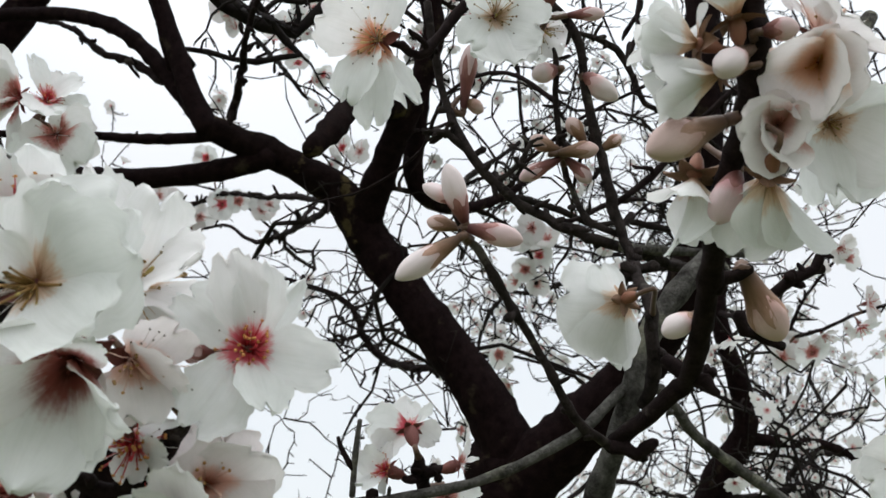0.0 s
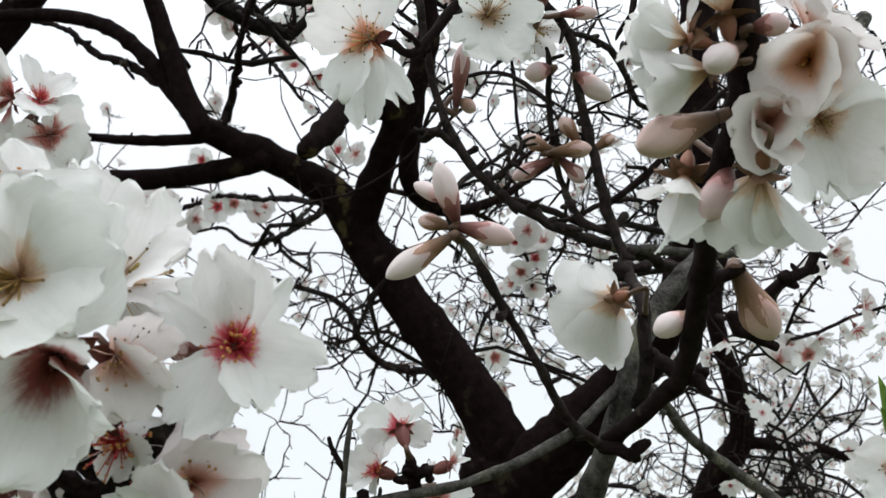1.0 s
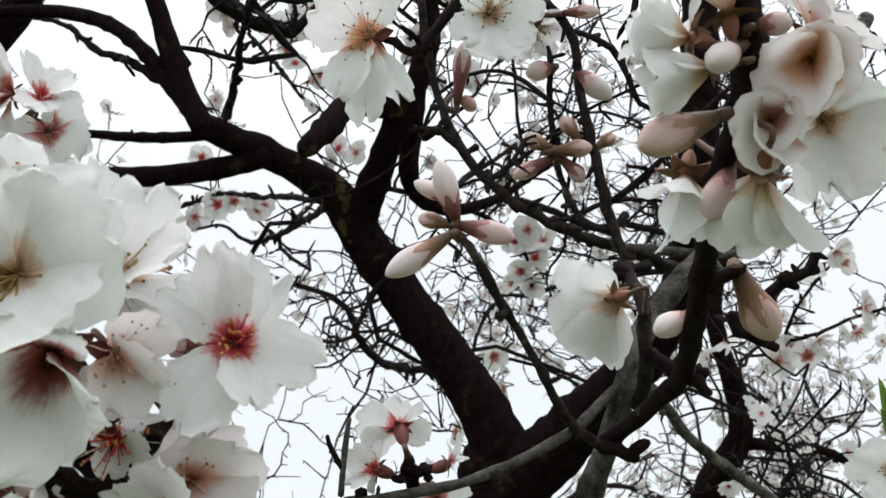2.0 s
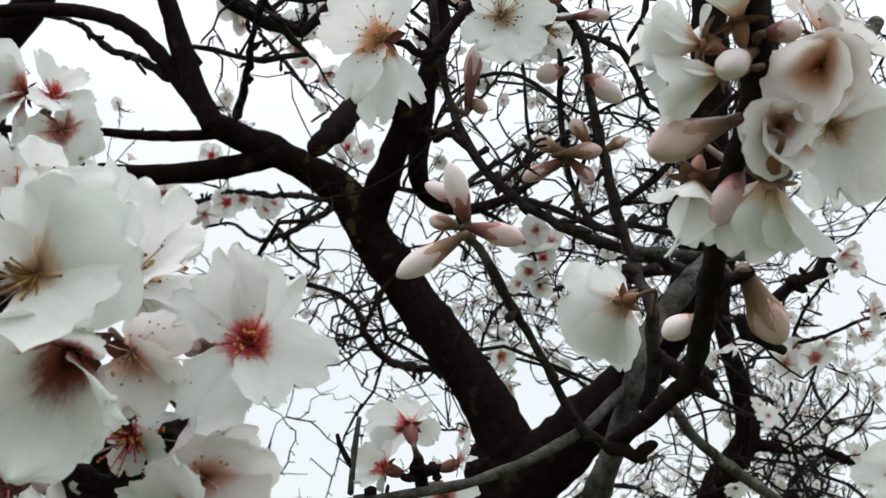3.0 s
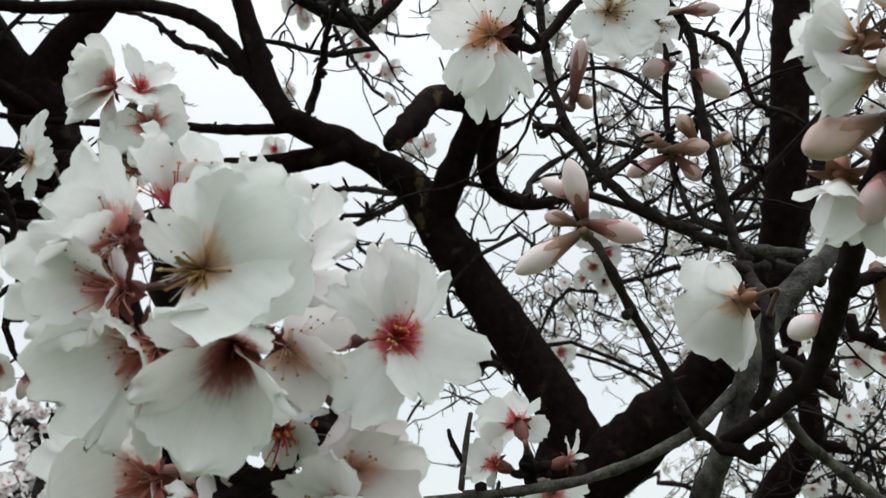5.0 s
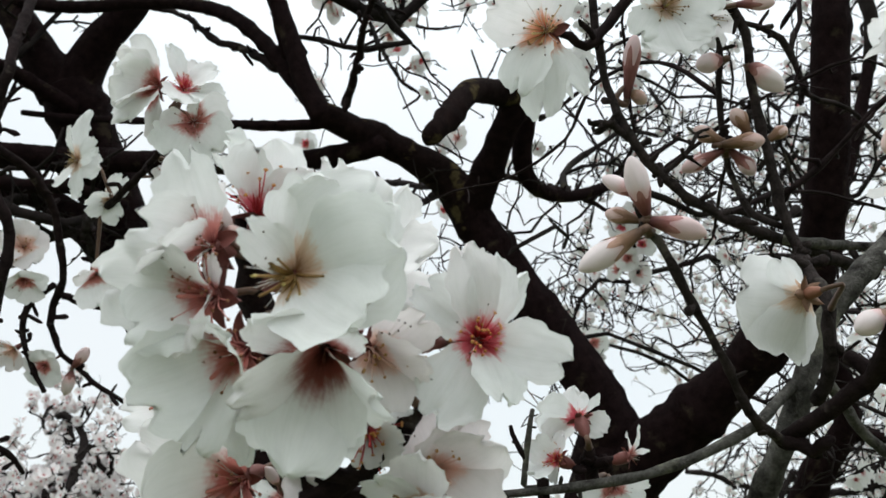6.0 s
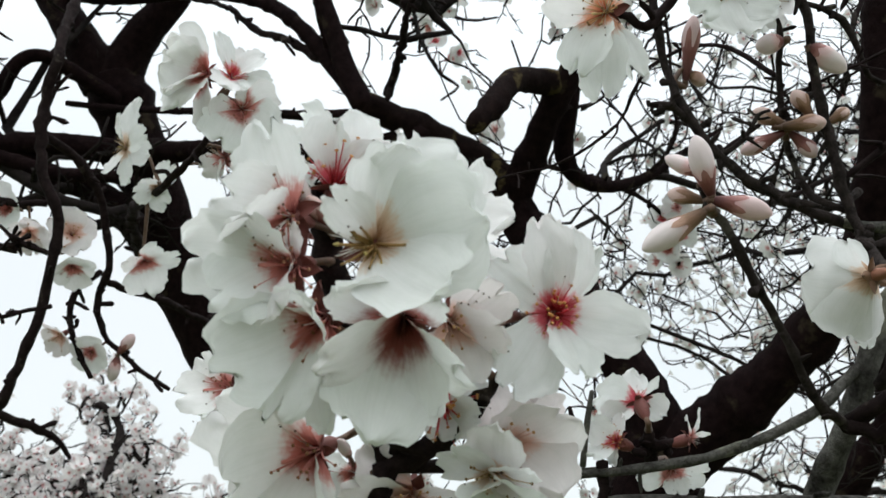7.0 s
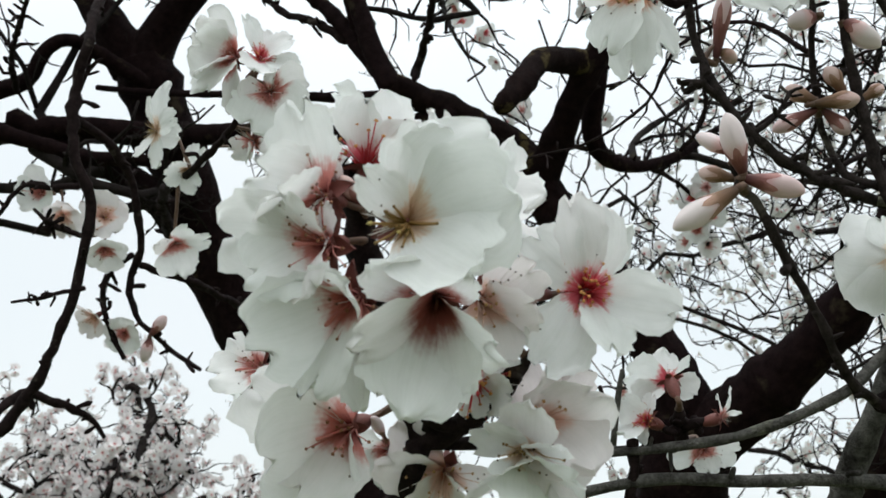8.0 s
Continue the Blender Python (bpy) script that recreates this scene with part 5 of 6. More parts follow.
left = thing("flowering_branch", "tangled dark twigs with a few small white blossoms", "branch", "near almond twigs")
limb(left, "twig", [(-0.6205, 0.8536, 2.2268, 0.0058), (-0.4394, 0.6838, 2.0680, 0.0042), (-0.3903, 0.6005, 1.9438, 0.0038), (-0.3971, 0.6040, 1.8918, 0.0041), (-0.3937, 0.6062, 1.8492, 0.0037), (-0.3818, 0.6188, 1.8115, 0.0035), (-0.3895, 0.6309, 1.7653, 0.0035), (-0.4032, 0.6412, 1.7226, 0.0035), (-0.4248, 0.6504, 1.6797, 0.0037), (-0.4562, 0.6572, 1.6402, 0.0040), (-0.4798, 0.6651, 1.6010, 0.0043), (-0.5517, 0.7440, 1.4363, 0.0052)], TWIG_BARK, 12, 0.14, 0.006, 16, seed=52, spur_len=0.015)
limb(left, "twig", [(-0.4023, 0.6182, 1.8763, 0.0035), (-0.3856, 0.6449, 1.8649, 0.0032), (-0.3802, 0.6728, 1.8436, 0.0030), (-0.3782, 0.6947, 1.8048, 0.0028), (-0.3906, 0.7101, 1.7815, 0.0026), (-0.3893, 0.7171, 1.7579, 0.0023), (-0.3782, 0.7341, 1.7410, 0.0021), (-0.3602, 0.7408, 1.7265, 0.0020), (-0.3440, 0.7568, 1.7157, 0.0018)], TWIG_BARK, 10, 0.16, 0.006, 12, seed=53, spur_len=0.010)
limb(left, "twig", [(-0.4602, 0.6583, 1.6343, 0.0030), (-0.4606, 0.6704, 1.6651, 0.0034), (-0.4520, 0.6871, 1.6846, 0.0038), (-0.4357, 0.7116, 1.6807, 0.0032), (-0.4222, 0.7370, 1.6721, 0.0025), (-0.4161, 0.7521, 1.6591, 0.0015)], TWIG_BARK, 10, 0.16, 0.006, 8, seed=73, spur_len=0.012)
limb(left, "twig", [(-0.3827, 0.7087, 1.7904, 0.0029), (-0.3637, 0.7535, 1.7903, 0.0031), (-0.3494, 0.8092, 1.7865, 0.0030), (-0.3374, 0.8857, 1.7820, 0.0033)], TWIG_BARK, 9, 0.16, 0.006, 4, seed=54)
limb(left, "twig", [(-0.3894, 0.7054, 1.7987, 0.0025), (-0.4043, 0.6985, 1.7784, 0.0024), (-0.4064, 0.7056, 1.7529, 0.0022), (-0.3976, 0.7140, 1.7279, 0.0020), (-0.3911, 0.7179, 1.7176, 0.0018)], TWIG_BARK, 9, 0.2, 0.006, 10, seed=55, spur_len=0.010)
limb(left, "twig", [(-0.3856, 0.6347, 1.7540, 0.0018), (-0.4132, 0.6327, 1.7471, 0.0016), (-0.4368, 0.6307, 1.7423, 0.0010)], TWIG_BARK, 7, 0.16, 0.006, 6, seed=56)
limb(left, "twig", [(-0.4106, 0.6497, 1.8355, 0.0030), (-0.4315, 0.6469, 1.8347, 0.0025), (-0.4524, 0.6442, 1.8338, 0.0019), (-0.4732, 0.6484, 1.8086, 0.0017)], TWIG_BARK, 7, 0.16, 0.006, 6, seed=57)
limb(left, "twig", [(-0.5744, 0.7928, 1.9862, 0.0033), (-0.5501, 0.7414, 1.9947, 0.0026), (-0.5109, 0.6916, 2.0049, 0.0022), (-0.4900, 0.6673, 2.0270, 0.0014)], TWIG_BARK, 7, 0.16, 0.006, 8, seed=58, spur_len=0.02)
limb(left, "twig", [(-0.4003, 0.6128, 1.8961, 0.0018), (-0.3922, 0.6093, 1.9122, 0.0016), (-0.3841, 0.6087, 1.9184, 0.0012)], TWIG_BARK, 7, 0.16, 0.006, 3, seed=68, spur_len=0.015)
limb(left, "twig", [(-0.3908, 0.6338, 1.7911, 0.0022), (-0.4129, 0.6287, 1.7980, 0.0020), (-0.4269, 0.6235, 1.8090, 0.0012)], TWIG_BARK, 7, 0.16, 0.006, 8, seed=69, spur_len=0.014)
bud(left, (-0.3769, 0.7295, 1.7392), (-0.3653, 0.7271, 1.7535), 0.011, BUD_PINK, "red", 0.5, seed=1)
bud(left, (-0.3782, 0.7303, 1.7357), (-0.3830, 0.7349, 1.7174), 0.011, BUD_WHITE, "red", 0.3, seed=2)
for owner, spec, way, kind in (
        (left, (-0.4434, 0.6561, 1.8335, 0.0193), (-0.2, 0.1, 0.9), "blush"), (left, (-0.3868, 0.6497, 1.8111, 0.0191), (0.3, 0.4, 0.8), "pink"),
        (left, (-0.3867, 0.6560, 1.7891, 0.0175), (0.3, -0.6, 0.6), "blush"), (left, (-0.4177, 0.6450, 1.8118, 0.0175), (0.3, -0.6, 0.6), "pink"), (left, (-0.4129, 0.7059, 1.7484, 0.0176), (-0.3, -0.3, 0.6), "pink"),
        (left, (-0.3935, 0.7171, 1.7375, 0.0160), (0.1, -0.1, 0.9), "blush")):
    blossom(owner, spec, facing(*way), kind, 28, 0, "red", int(spec[0] * -1000) % 97, few=True)

# small sprays on the tree's thin shoots
limb(tree, "shoot", [(-0.1448, 0.6538, 1.9913, 0.0015), (-0.1673, 0.8262, 2.0743, 0.0019), (-0.1846, 1.0100, 2.1546, 0.0023), (-0.1753, 1.0814, 2.1623, 0.0021), (-0.1554, 1.0951, 2.1535, 0.0018), (-0.1768, 1.1004, 2.1366, 0.0014)], TWIG_BARK, 7, 0.2, 0.008, 8, seed=81, spur_len=0.015)
limb(tree, "shoot", [(-0.1394, 0.6398, 2.0020, 0.0015), (-0.1564, 0.8170, 2.1027, 0.0019), (-0.1647, 0.9957, 2.1988, 0.0023), (-0.1399, 1.0608, 2.2260, 0.0018), (-0.1073, 1.0866, 2.2453, 0.0014)], TWIG_BARK, 7, 0.2, 0.008, 8, seed=82, spur_len=0.015)
limb(tree, "shoot", [(-0.1394, 0.6398, 2.0020, 0.0015), (-0.1944, 0.8122, 2.1154, 0.0016), (-0.2541, 0.9840, 2.2299, 0.0017), (-0.2796, 1.0281, 2.2546, 0.0014)], TWIG_BARK, 7, 0.2, 0.008, 4, seed=83, spur_len=0.015)
limb(tree, "shoot", [(-0.1044, 0.8247, 1.9224, 0.0031), (-0.1539, 0.9155, 1.9640, 0.0032), (-0.2081, 1.0079, 2.0007, 0.0028), (-0.2648, 1.0805, 2.0333, 0.0027), (-0.3464, 1.1501, 2.0418, 0.0025), (-0.4110, 1.1690, 2.0453, 0.0018)], TWIG_BARK, 7, 0.2, 0.008, 12, seed=84, spur_len=0.012)
limb(tree, "shoot", [(-0.1044, 0.8263, 1.9175, 0.0033), (-0.1425, 0.9238, 1.9396, 0.0034), (-0.1828, 1.0212, 1.9617, 0.0032), (-0.2288, 1.0897, 1.9752, 0.0027), (-0.2719, 1.1204, 2.0079, 0.0021), (-0.3051, 1.1398, 2.0112, 0.0018)], TWIG_BARK, 7, 0.2, 0.008, 12, seed=85, spur_len=0.012)
limb(tree, "shoot", [(-0.1621, 0.9733, 1.9481, 0.0024), (-0.1606, 1.0155, 1.9798, 0.0022), (-0.1451, 1.0554, 2.0194, 0.0020), (-0.1273, 1.0924, 2.0675, 0.0017)], TWIG_BARK, 7, 0.2, 0.008, 5, seed=86, spur_len=0.015)
limb(tree, "shoot", [(-0.0055, 1.0230, 1.8055, 0.0051), (-0.0406, 1.0706, 1.8191, 0.0047), (-0.0724, 1.1168, 1.8370, 0.0046), (-0.0989, 1.1092, 1.8589, 0.0043), (-0.1121, 1.0975, 1.8935, 0.0036), (-0.1320, 1.0920, 1.9092, 0.0033), (-0.1651, 1.0880, 1.9198, 0.0027), (-0.1982, 1.0837, 1.9310, 0.0020), (-0.2181, 1.0803, 1.9404, 0.0013)], TWIG_BARK, 8, 0.2, 0.008, 22, seed=87, spur_len=0.02)
limb(tree, "shoot", [(-0.1042, 1.1070, 1.8652, 0.0027), (-0.1254, 1.1088, 1.8589, 0.0023), (-0.1486, 1.1084, 1.8588, 0.0013)], TWIG_BARK, 7, 0.2, 0.008, 4, seed=88, spur_len=0.012)
limb(tree, "shoot", [(-0.1055, 1.1059, 1.8684, 0.0030), (-0.0922, 1.0978, 1.8936, 0.0027), (-0.0756, 1.0897, 1.9188, 0.0020)], TWIG_BARK, 7, 0.2, 0.008, 4, seed=89, spur_len=0.012)
limb(tree, "shoot", [(0.3479, 1.2046, 1.9102, 0.0040), (0.3424, 1.0617, 1.8643, 0.0028), (0.3441, 0.9687, 1.8270, 0.0023), (0.3586, 0.9182, 1.8210, 0.0019), (0.3790, 0.8746, 1.8267, 0.0016), (0.4107, 0.8524, 1.8315, 0.0015)], TWIG_BARK, 8, 0.2, 0.008, 12, seed=90, spur_len=0.014)
limb(tree, "shoot", [(0.3441, 0.9687, 1.8270, 0.0017), (0.3493, 0.9395, 1.8518, 0.0017), (0.3689, 0.9209, 1.8772, 0.0014), (0.3889, 0.9139, 1.8994, 0.0011)], TWIG_BARK, 8, 0.2, 0.008, 8, seed=91, spur_len=0.014)
limb(tree, "shoot", [(-0.0500, 0.7751, 1.9159, 0.0024), (-0.0097, 0.8347, 1.9288, 0.0023), (0.0340, 0.8956, 1.9377, 0.0022), (0.0701, 0.9409, 1.9300, 0.0020), (0.0893, 0.9702, 1.9057, 0.0018), (0.0880, 0.9988, 1.8831, 0.0015)], TWIG_BARK, 8, 0.2, 0.008, 12, seed=92, spur_len=0.014)
rng = random.Random(4)


def sprinkle(specs):
    """Small open blossoms on the tree's shoots, facing roughly forwards."""
    for spec in specs:
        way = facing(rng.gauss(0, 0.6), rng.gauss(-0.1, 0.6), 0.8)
        blossom(tree, spec, way, rng.choice(("blush", "crimson", "far", "far")), rng.uniform(10, 40), rng.uniform(0, 70), "red", rng.randrange(90), few=True)


sprinkle([(0.3301, 0.9560, 1.8012, 0.0184), (0.3488, 0.9253, 1.7993, 0.0178), (0.3586, 0.9200, 1.8159, 0.0152), (0.3735, 0.8688, 1.8121, 0.0175), (0.3797, 0.8624, 1.8315, 0.0160), (0.3583, 0.9195, 1.8809, 0.0165), (0.3792, 0.9033, 1.8989, 0.0162), (0.3916, 0.9165, 1.8915, 0.0147), (0.3490, 0.9617, 1.8167, 0.0151)])
sprinkle([(0.0854, 0.9298, 1.9322, 0.0172), (0.1030, 0.9526, 1.9278, 0.0164), (0.0730, 0.9427, 1.9245, 0.0162), (0.0804, 0.9716, 1.9012, 0.0154), (0.0931, 0.9864, 1.8889, 0.0143), (0.0730, 0.9948, 1.8945, 0.0145), (0.0952, 0.9675, 1.9142, 0.0154)])
sprinkle([(-0.1810, 1.0310, 2.2187, 0.0186), (-0.1947, 1.0097, 2.2189, 0.0176), (-0.2554, 1.0039, 2.2335, 0.0176), (-0.2723, 1.0189, 2.2510, 0.0179), (-0.2487, 1.0089, 2.2187, 0.0149), (-0.2048, 1.0148, 2.2029, 0.0149), (-0.1805, 1.0507, 2.1911, 0.0166), (-0.1668, 1.0753, 2.1811, 0.0183), (-0.1862, 1.0271, 2.1985, 0.0150), (-0.1541, 1.0728, 2.1892, 0.0141), (-0.1273, 1.0841, 2.0925, 0.0180), (-0.1074, 1.0949, 2.0928, 0.0168)])
sprinkle([(-0.2937, 1.0845, 2.0834, 0.0180), (-0.3107, 1.1348, 2.0260, 0.0199), (-0.2727, 1.0936, 2.0252, 0.0192), (-0.3228, 1.1391, 2.0125, 0.0171), (-0.3680, 1.1452, 2.0555, 0.0203), (-0.3500, 1.1466, 2.0521, 0.0159), (-0.2512, 1.0833, 2.0255, 0.0150), (-0.2141, 1.0408, 1.9963, 0.0156), (-0.2005, 1.0203, 1.9953, 0.0128), (-0.3335, 1.1439, 1.9976, 0.0157), (-0.1138, 0.9722, 1.9539, 0.0121), (-0.1596, 1.0386, 2.2606, 0.0168), (-0.1721, 1.0330, 2.2451, 0.0153)])
sprinkle([(0.0593, 1.1764, 1.8543, 0.0189), (0.0746, 1.1984, 1.8202, 0.0169), (0.0104, 1.1441, 1.7586, 0.0146), (-0.0061, 1.1209, 1.8278, 0.0146)])


def knobbly(owner, start, way, length, r, seed):
    """A crooked side twig, thick with short fruiting spurs."""
    rng = random.Random(seed)
    p, d, pts = Vector(start), Vector(way).normalized(), []
    for i in range(7):
        pts.append((*p, r * (1 - 0.1 * i)))
        d = (d + Vector((rng.gauss(0, 0.34), rng.gauss(0, 0.34), rng.gauss(0, 0.34)))).normalized()
        p = p + d * length / 6
    limb(owner, "twig", pts, TWIG_BARK, 7, 0.2, 0.008, int(length * 38), seed=seed, spur_len=0.011)


# bare spurred twigs that fill the space between the limbs
for k, (start, way, ln, r) in enumerate((
        ((0.0632, 0.3709, 1.7419), (0.75, 0.6, -0.3), 0.12, 0.0022), ((0.0306, 0.3708, 1.7407), (0.5, -0.5, -0.6), 0.15, 0.0018),
        ((0.0561, 0.3683, 1.7814), (0.6, 0.2, -0.7), 0.16, 0.0017), ((0.0176, 0.3675, 1.7500), (0.4, 0.85, -0.5), 0.14, 0.0015), ((0.0737, 0.3715, 1.8045), (0.3, 0.9, -0.3), 0.10, 0.0020),
        ((0.0462, 0.3764, 1.7881), (-0.7, 0.3, -0.6), 0.2, 0.0018))):
    knobbly(knot, start, facing(*way), ln, r * 0.62, 110 + k)
for k, (start, way, ln, r) in enumerate((
        ((0.0513, 0.8649, 1.9404), (0.6, 0.6, 0.1), 0.25, 0.003),
        ((-0.0374, 0.7510, 1.9573), (0.9, 0.1, -0.2), 0.3, 0.0024), ((-0.0180, 0.7053, 2.0647), (0.7, -0.6, -0.1), 0.28, 0.0026))):
    knobbly(tree, start, facing(*way), ln, r * 0.75, 130 + k)

edge = thing("flowering_branch", "twig tip with fresh green leaves and a white blossom", "branch", "near almond twigs")
limb(edge, "twig", [(0.1572, 0.4208, 1.6151, 0.0017), (0.1648, 0.4059, 1.6219, 0.0017), (0.1641, 0.3851, 1.6369, 0.0014), (0.1599, 0.3755, 1.6498, 0.0010), (0.1583, 0.3735, 1.6554, 0.0006)], TWIG_BARK, 9, 0.16, 0.005, 4, seed=72, spur_len=0.005)
blossom(edge, (0.1588, 0.3773, 1.6441, 0.0119), facing(-0.4, 0.1, 0.8), "tan", 25, 0, "olive", 81, tips=[(0.1447, 0.3703, 1.6493, 1.2), (0.1453, 0.3703, 1.6398, 1.2), (0.1553, 0.3766, 1.6307, 1.2), (0.1658, 0.3755, 1.6497, 1.1)])


def leaf(owner, base, tip, width):
    """A narrow, folded young leaf."""
    s = Shape()
    base, tip = Vector(base), Vector(tip)
    along = tip - base
    side = along.cross(facing(0.2, 0, 1)).normalized()
    out = facing(0, 0, 1)
    for j in range(11):
        v = j / 10
        w = width * 0.5 * math.sin(math.pi * min(v * 0.97 + 0.03, 1)) ** 0.8
        for i in range(5):
            u = i / 2 - 1
            s.v.append(tuple(base + along * v + side * (u * w) + out * (abs(u) * w * 0.7 + 0.08 * along.length * math.sin(3 * v))))
    for j in range(10):
        for i in range(4):
            a = j * 5 + i
            s.f.append((a, a + 1, a + 6, a + 5))
    part("leaf", s.mesh("leaf", [GREEN]), owner, label="narrow bright green young leaf")


leaf(edge, (0.1583, 0.3741, 1.6539), (0.1536, 0.3648, 1.6751), 0.0045)
leaf(edge, (0.1587, 0.3739, 1.6545), (0.1595, 0.3679, 1.6785), 0.0045)
leaf(edge, (0.1583, 0.3742, 1.6535), (0.1515, 0.3623, 1.6637), 0.0035)
# ---------------------------------------------------------------- small blossoms on the main tree and the crowns behind
def small_blossom(shape, at, face, size, rng):
    """Adds one far blossom of five notched petals and a rosy heart to a joined mesh."""
    q = Vector(face).to_track_quat("Z", "Y")
    cup = rng.uniform(0.15, 0.9)
    spin = rng.uniform(0, 6.28)
    for k in range(5):
        a = spin + k * 1.2566
        start = len(shape.v)
        for u, v in ((-0.08, 0.05), (0.08, 0.05), (0.40, 0.6), (0.25, 0.98), (0, 0.9), (-0.25, 0.98), (-0.40, 0.6)):
            r, h = v * math.cos(cup), v * math.sin(cup) - 0.12 * v * v + 0.1 * abs(u)
            x, y = u * math.cos(a) - r * math.sin(a), u * math.sin(a) + r * math.cos(a)
            p = q @ Vector((x, y, h)) * size
            shape.v.append((at[0] + p.x, at[1] + p.y, at[2] + p.z))
            shape.uv.append((u + 0.5, v))
        shape.f.append((start, start + 1, start + 2, start + 4, start + 6))
        shape.f.append((start + 2, start + 3, start + 4))
        shape.f.append((start + 4, start + 5, start + 6))
        shape.slot.extend((0, 0, 0))
    start = len(shape.v)
    for k in range(6):
        a = k * 1.0472
        p = q @ Vector((0.11 * math.cos(a), 0.11 * math.sin(a), 0.10 + 0.15 * (k % 2))) * size
        shape.v.append((at[0] + p.x, at[1] + p.y, at[2] + p.z))
        shape.uv.append((0.5, 0.0))
    p = q @ Vector((0, 0, -0.25)) * size
    shape.v.append((at[0] + p.x, at[1] + p.y, at[2] + p.z))
    shape.uv.append((0.5, 0.0))
    for k in range(6):
        shape.f.append((start + k, start + (k + 1) % 6, start + 6))
        shape.slot.append(1)
    shape.f.append(tuple(range(start, start + 6)))
    shape.slot.append(1)


def wander(rng, p, d, length, r0, r1, steps, wobble, lift):
    """A crooked path from p along d, bent sharply at some of its nodes."""
    pts, p, d = [], Vector(p), Vector(d).normalized()
    aim = d.copy()
    for i in range(steps + 1):
        t = i / steps
        pts.append((*p, (r0 + (r1 - r0) * t) * rng.uniform(0.9, 1.25)))
        w = wobble * (2.0 if rng.random() < 0.3 else 0.7)
        d = (d + aim * 0.12 + Vector((rng.gauss(0, w), rng.gauss(0, w), rng.gauss(0, w) + lift))).normalized()
        p = p + d * (length / steps)
    return np.array(pts)


def grow(wood, flowers, rng, p, d, length, r, level, density, size, counts, tight, base=None):
    """A bough with its side shoots, twigs, spurs and blossoms, some levels deep; it is bare close to its base."""
    base = base or Vector(p)
    steps = max(4, int(length / (0.04 if level == 0 else 0.02 if level == 1 else 0.014)))
    path = wander(rng, p, d, length, r, r * 0.4, steps, 0.38 if level == 0 else 0.48, 0.03)
    wood.tube(path, 7 if level == 0 else 5 if level == 1 else 4, 0.15 if level < 2 else 0, seed=rng.random() * 50)
    if level < len(counts):
        for k in range(counts[level]):
            i = min(steps - 1, 1 + int(steps * (k + rng.random()) / counts[level]))
            along = Vector(path[i + 1, :3] - path[i, :3]).normalized()
            way = (along * 0.6 + Vector((rng.gauss(0, 1), rng.gauss(0, 1), rng.gauss(0.12, 1))).normalized()).normalized()
            grow(wood, flowers, rng, path[i, :3], way, length * rng.uniform(0.28, 0.5), max(path[i, 3] * 0.52, 0.0010), level + 1, density, size, counts, tight, base)
    for i in range(1, steps + 1):
        if rng.random() < 0.5:
            way = np.array([rng.gauss(0, 1) for _ in range(3)])
            way *= rng.uniform(0.003, 0.010) / np.linalg.norm(way)
            q = path[i].copy()
            q[3] = min(q[3] * 0.8, 0.0013)
            tip = q.copy()
            tip[:3] += way
            tip[3] *= rng.uniform(0.6, 1.3)
            wood.tube(np.array([q, tip]), 3)
    if level >= 1:
        for i in range(1, steps + 1):
            if rng.random() < density * (0.68 if level >= 2 else 0.42):
                for _ in range(rng.choice((1, 1, 2, 3)) if tight else 1):
                    way = Vector((rng.gauss(0, 1), rng.gauss(0, 1) - 0.15, rng.gauss(0, 1)))
                    at = Vector(path[i, :3]) + way.normalized() * size * 0.5
                    bare = Shape()
                    small_blossom(flowers if (at - base).length > 0.24 else bare, at, way, size * rng.uniform(0.75, 1.1), rng)


FAR_HEART = plain_material("rosy_heart", (0.28, 0.03, 0.04), (0.5, 0.10, 0.11), 200)


def crown(owner, boughs, seed, density, size=0.0138, counts=(8, 6, 4), tight=True):
    """Boughs given as (start, direction, length, radius) with all their twigs; one mesh of wood, one of blossoms."""
    rng = random.Random(seed)
    wood, flowers = Shape(), Shape()
    for p, d, ln, r in boughs:
        grow(wood, flowers, rng, p, d, ln, r, 0, density, size, counts, tight)
    part("twig_mass", wood.mesh("twig_mass", [FAR_BARK]), owner)["kind"] = "stuff"
    if flowers.f:
        part("blossom_mass", flowers.mesh("blossom_mass", [PETAL["far"], FAR_HEART]), owner, label="small white blossoms with rosy hearts")["kind"] = "stuff"


# boughs of the main tree, behind its forks
crown(tree, [
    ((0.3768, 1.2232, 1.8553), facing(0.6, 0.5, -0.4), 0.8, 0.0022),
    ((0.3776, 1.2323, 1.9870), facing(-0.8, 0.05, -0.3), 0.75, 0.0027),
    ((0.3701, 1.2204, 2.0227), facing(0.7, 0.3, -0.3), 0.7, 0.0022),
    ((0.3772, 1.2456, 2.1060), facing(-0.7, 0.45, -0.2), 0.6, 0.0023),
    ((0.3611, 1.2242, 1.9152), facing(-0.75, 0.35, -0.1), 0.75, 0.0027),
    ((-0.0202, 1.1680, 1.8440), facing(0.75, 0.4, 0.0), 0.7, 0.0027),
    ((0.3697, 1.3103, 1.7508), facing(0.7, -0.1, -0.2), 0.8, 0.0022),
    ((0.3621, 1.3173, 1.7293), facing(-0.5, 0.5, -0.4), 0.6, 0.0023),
], 5, 0.16, size=0.0118, counts=(5, 3, 2))
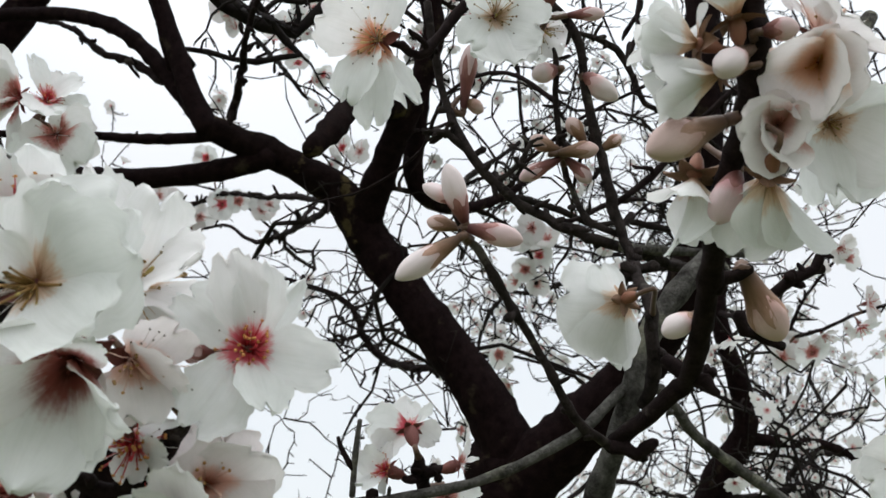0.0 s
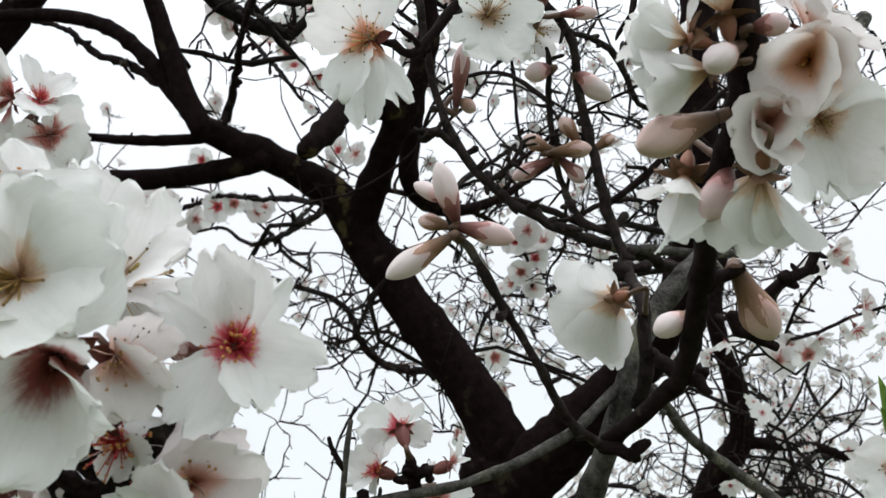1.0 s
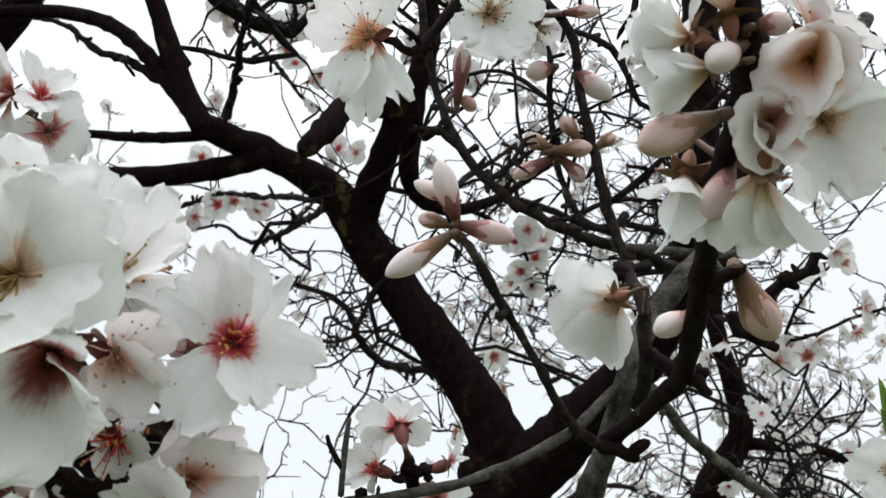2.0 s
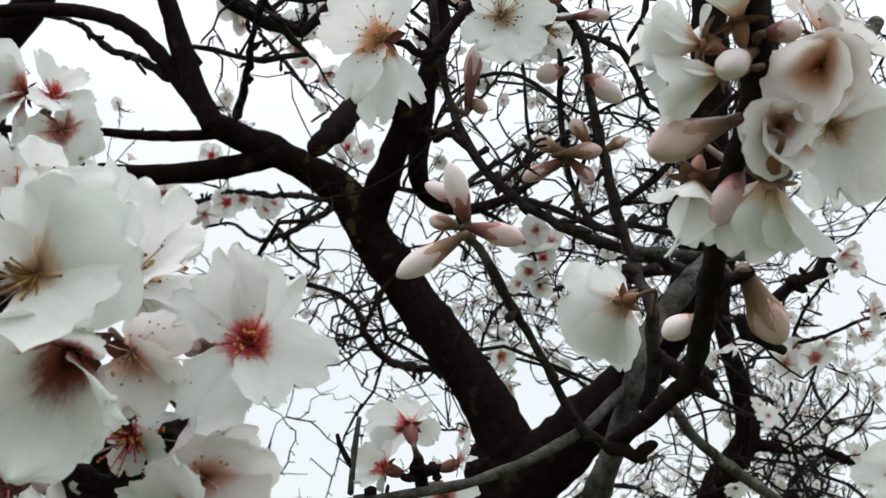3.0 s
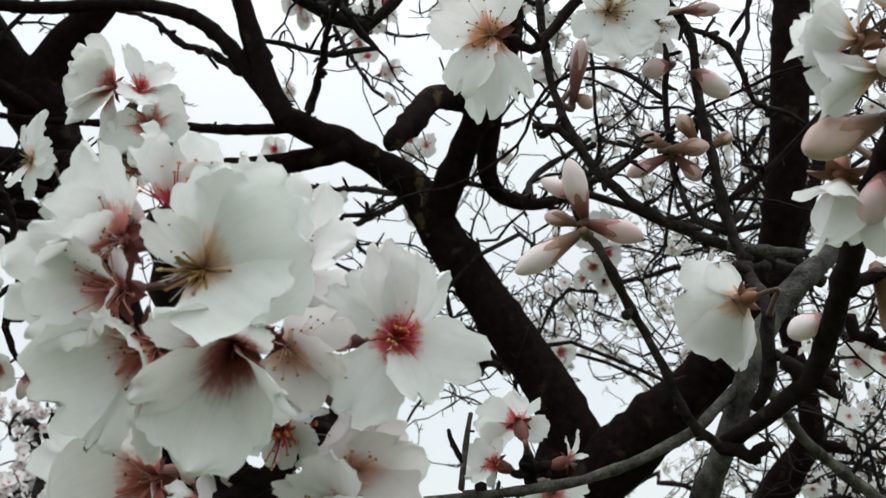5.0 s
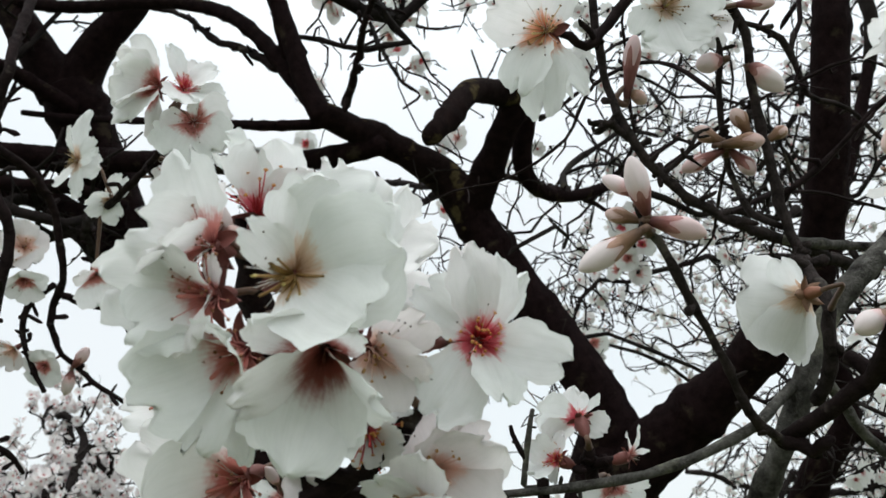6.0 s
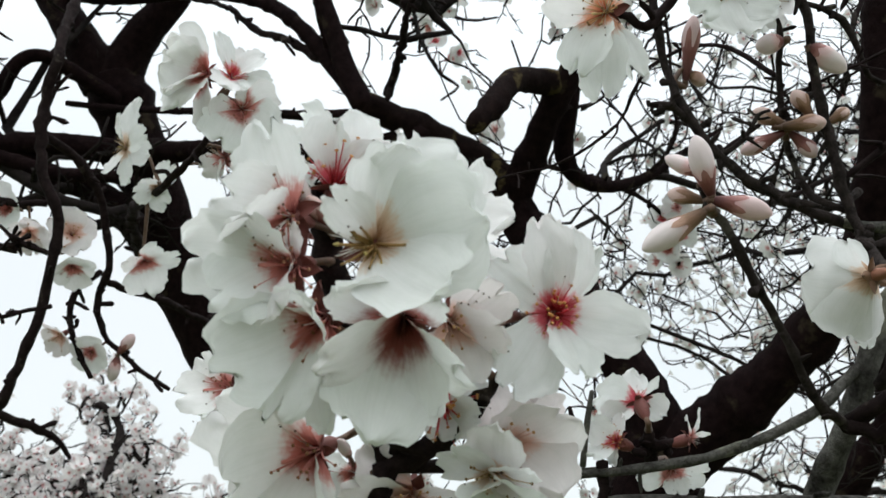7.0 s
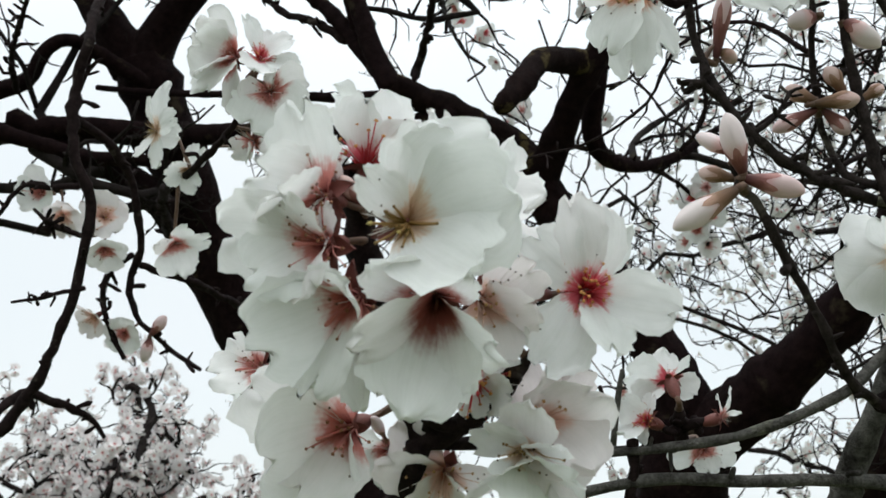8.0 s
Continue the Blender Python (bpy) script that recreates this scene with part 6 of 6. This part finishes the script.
crown(tree, [
    ((-0.4836, 0.8069, 1.9097), facing(-0.6, -0.5, 0.0), 0.30, 0.006),
    ((-0.4503, 0.8855, 1.9087), facing(-0.7, -0.35, -0.2), 0.35, 0.006),
    ((-0.5353, 0.7754, 1.9203), facing(0.5, -0.7, -0.1), 0.25, 0.006),
    ((-0.5365, 0.7990, 1.9472), facing(-0.5, 0.7, -0.2), 0.3, 0.005),
], 14, 0.07, counts=(5, 3, 1))

# fine tangle of twigs and blossom behind the forks
crown(tree, [
    ((0.3761, 1.2285, 2.0146), (-0.226, 0.575, 0.315), 0.693, 0.0053),
    ((0.3685, 1.2306, 1.9758), (-0.296, 0.414, 0.190), 0.543, 0.0052),
    ((0.4183, 1.2442, 2.1305), (-0.267, 0.516, 0.330), 0.668, 0.0052),
    ((0.4526, 1.2476, 2.2509), (-0.336, 0.480, 0.307), 0.661, 0.0052),
    ((0.0518, 0.8746, 1.9441), (0.211, 0.532, 0.321), 0.656, 0.0037),
    ((0.0140, 0.8395, 1.9199), (0.138, 0.528, 0.133), 0.562, 0.0036),
], 77, 0.12, size=0.0108, counts=(8, 4, 2))
crown(tree, [
    ((0.0090, 0.8510, 1.7885), (0.165, 0.738, 0.236), 0.792, 0.0020),
    ((0.0354, 0.8626, 1.7553), (0.190, 0.843, 0.237), 0.896, 0.0020),
    ((-0.0147, 0.8581, 1.8291), (0.114, 0.615, 0.221), 0.663, 0.0020),
], 78, 0.10, size=0.0108, counts=(6, 4, 1))
crown(tree, [
    ((0.3778, 1.2677, 1.7676), (0.547, 0.871, 0.244), 1.057, 0.0023),
    ((0.3743, 1.2499, 1.8216), (0.569, 0.947, 0.335), 1.155, 0.0023),
    ((0.3563, 1.2305, 1.8791), (0.453, 0.739, 0.320), 0.923, 0.0023),
    ((0.3469, 1.3085, 1.7051), (0.099, 0.787, 0.079), 0.798, 0.0019),
], 79, 0.32, size=0.0112, counts=(5, 3, 2))
crown(tree, [
    ((-0.1428, 0.9236, 1.9397), (-0.228, 0.524, 0.151), 0.591, 0.0026),
    ((-0.1827, 1.0208, 1.9612), (-0.049, 0.570, 0.024), 0.572, 0.0022),
    ((-0.1119, 1.0975, 1.8938), (-0.160, 0.389, 0.086), 0.429, 0.0022),
    ((-0.0723, 1.1171, 1.8372), (-0.100, 0.408, 0.031), 0.422, 0.002),
], 80, 0.14, size=0.0122, counts=(5, 3, 1))

behind = thing("almond_tree", "almond tree in blossom standing behind the main limbs", "tree", "orchard trees")
limb(behind, "trunk", [(1.15, 3.1, 0.0, 0.07), (1.17, 3.1, 0.5, 0.06), (1.15, 3.12, 1.0, 0.055), (1.16, 3.12, 1.5, 0.04)], FAR_BARK, 12, 0.15, 0.03, seed=60)
crown(behind, [((1.16, 3.12, 1.1 + 0.07 * k), (math.cos(k * 2.4) * 0.8 + 0.1, math.sin(k * 2.4) * 0.5, 0.35 + 0.22 * (k % 4)), 1.25, 0.013) for k in range(10)], 21, 0.26, counts=(8, 5, 2))

leftward = thing("almond_tree", "almond tree thick with white blossom, further back in the orchard", "tree", "orchard trees")
limb(leftward, "trunk", [(-1.35, 2.5, 0.0, 0.06), (-1.33, 2.5, 0.5, 0.05), (-1.3, 2.52, 1.1, 0.04), (-1.3, 2.5, 1.4, 0.03)], FAR_BARK, 12, 0.15, 0.03, seed=61)
fork = Vector((-1.3, 2.5, 1.2))
reach = [Vector(q) for q in ((-1.6799, 2.4881, 2.1109), (-1.6798, 2.6934, 2.1277), (-1.4174, 2.4413, 2.0403), (-1.6733, 2.6253, 2.0023), (-1.3894, 2.5626, 1.9975),
                             (-1.3220, 2.6906, 1.9517), (-1.1472, 2.6308, 1.8822), (-1.0708, 2.7612, 1.8321), (-1.3343, 2.4026, 1.8511), (-1.1527, 2.5630, 1.7497),
                             (-1.0036, 2.8074, 1.7051), (-1.2146, 2.4518, 1.7401), (-1.4789, 2.5024, 1.7967), (-1.7765, 2.4933, 2.0444), (-1.7120, 2.4541, 1.8475))]
crown(leftward, [(fork + Vector((0, 0, -0.025 * k)), q - fork, (q - fork).length + 0.12, 0.025) for k, q in enumerate(reach)], 31, 0.40, size=0.018, counts=(12, 8, 2))

# the limbs go on above, out into the tree's own crown
crown(tree, [
    ((-0.2851, 0.7261, 2.1802), facing(-0.3, 0.9, -0.2), 0.7, 0.008),
    ((-0.5837, 0.8663, 2.1560), facing(-0.9, 0.5, -0.2), 0.7, 0.007),
    ((-0.0226, 0.6875, 2.1183), facing(0.1, 0.95, -0.1), 0.8, 0.009),
    ((0.1879, 0.6166, 2.0321), facing(0.25, 0.9, -0.3), 0.9, 0.013),
    ((-0.6354, 0.8603, 2.2324), facing(-0.4, 0.9, -0.2), 0.9, 0.014),
    ((-0.4037, 0.8612, 2.1996), facing(0.35, 0.9, -0.3), 0.9, 0.014),
    ((-0.6256, 0.7793, 1.9345), facing(-0.9, 0.3, -0.1), 0.8, 0.012),
    ((0.4570, 1.2485, 2.2604), facing(0.3, 0.9, -0.2), 0.8, 0.010),
], 41, 0.16, counts=(7, 5, 2))
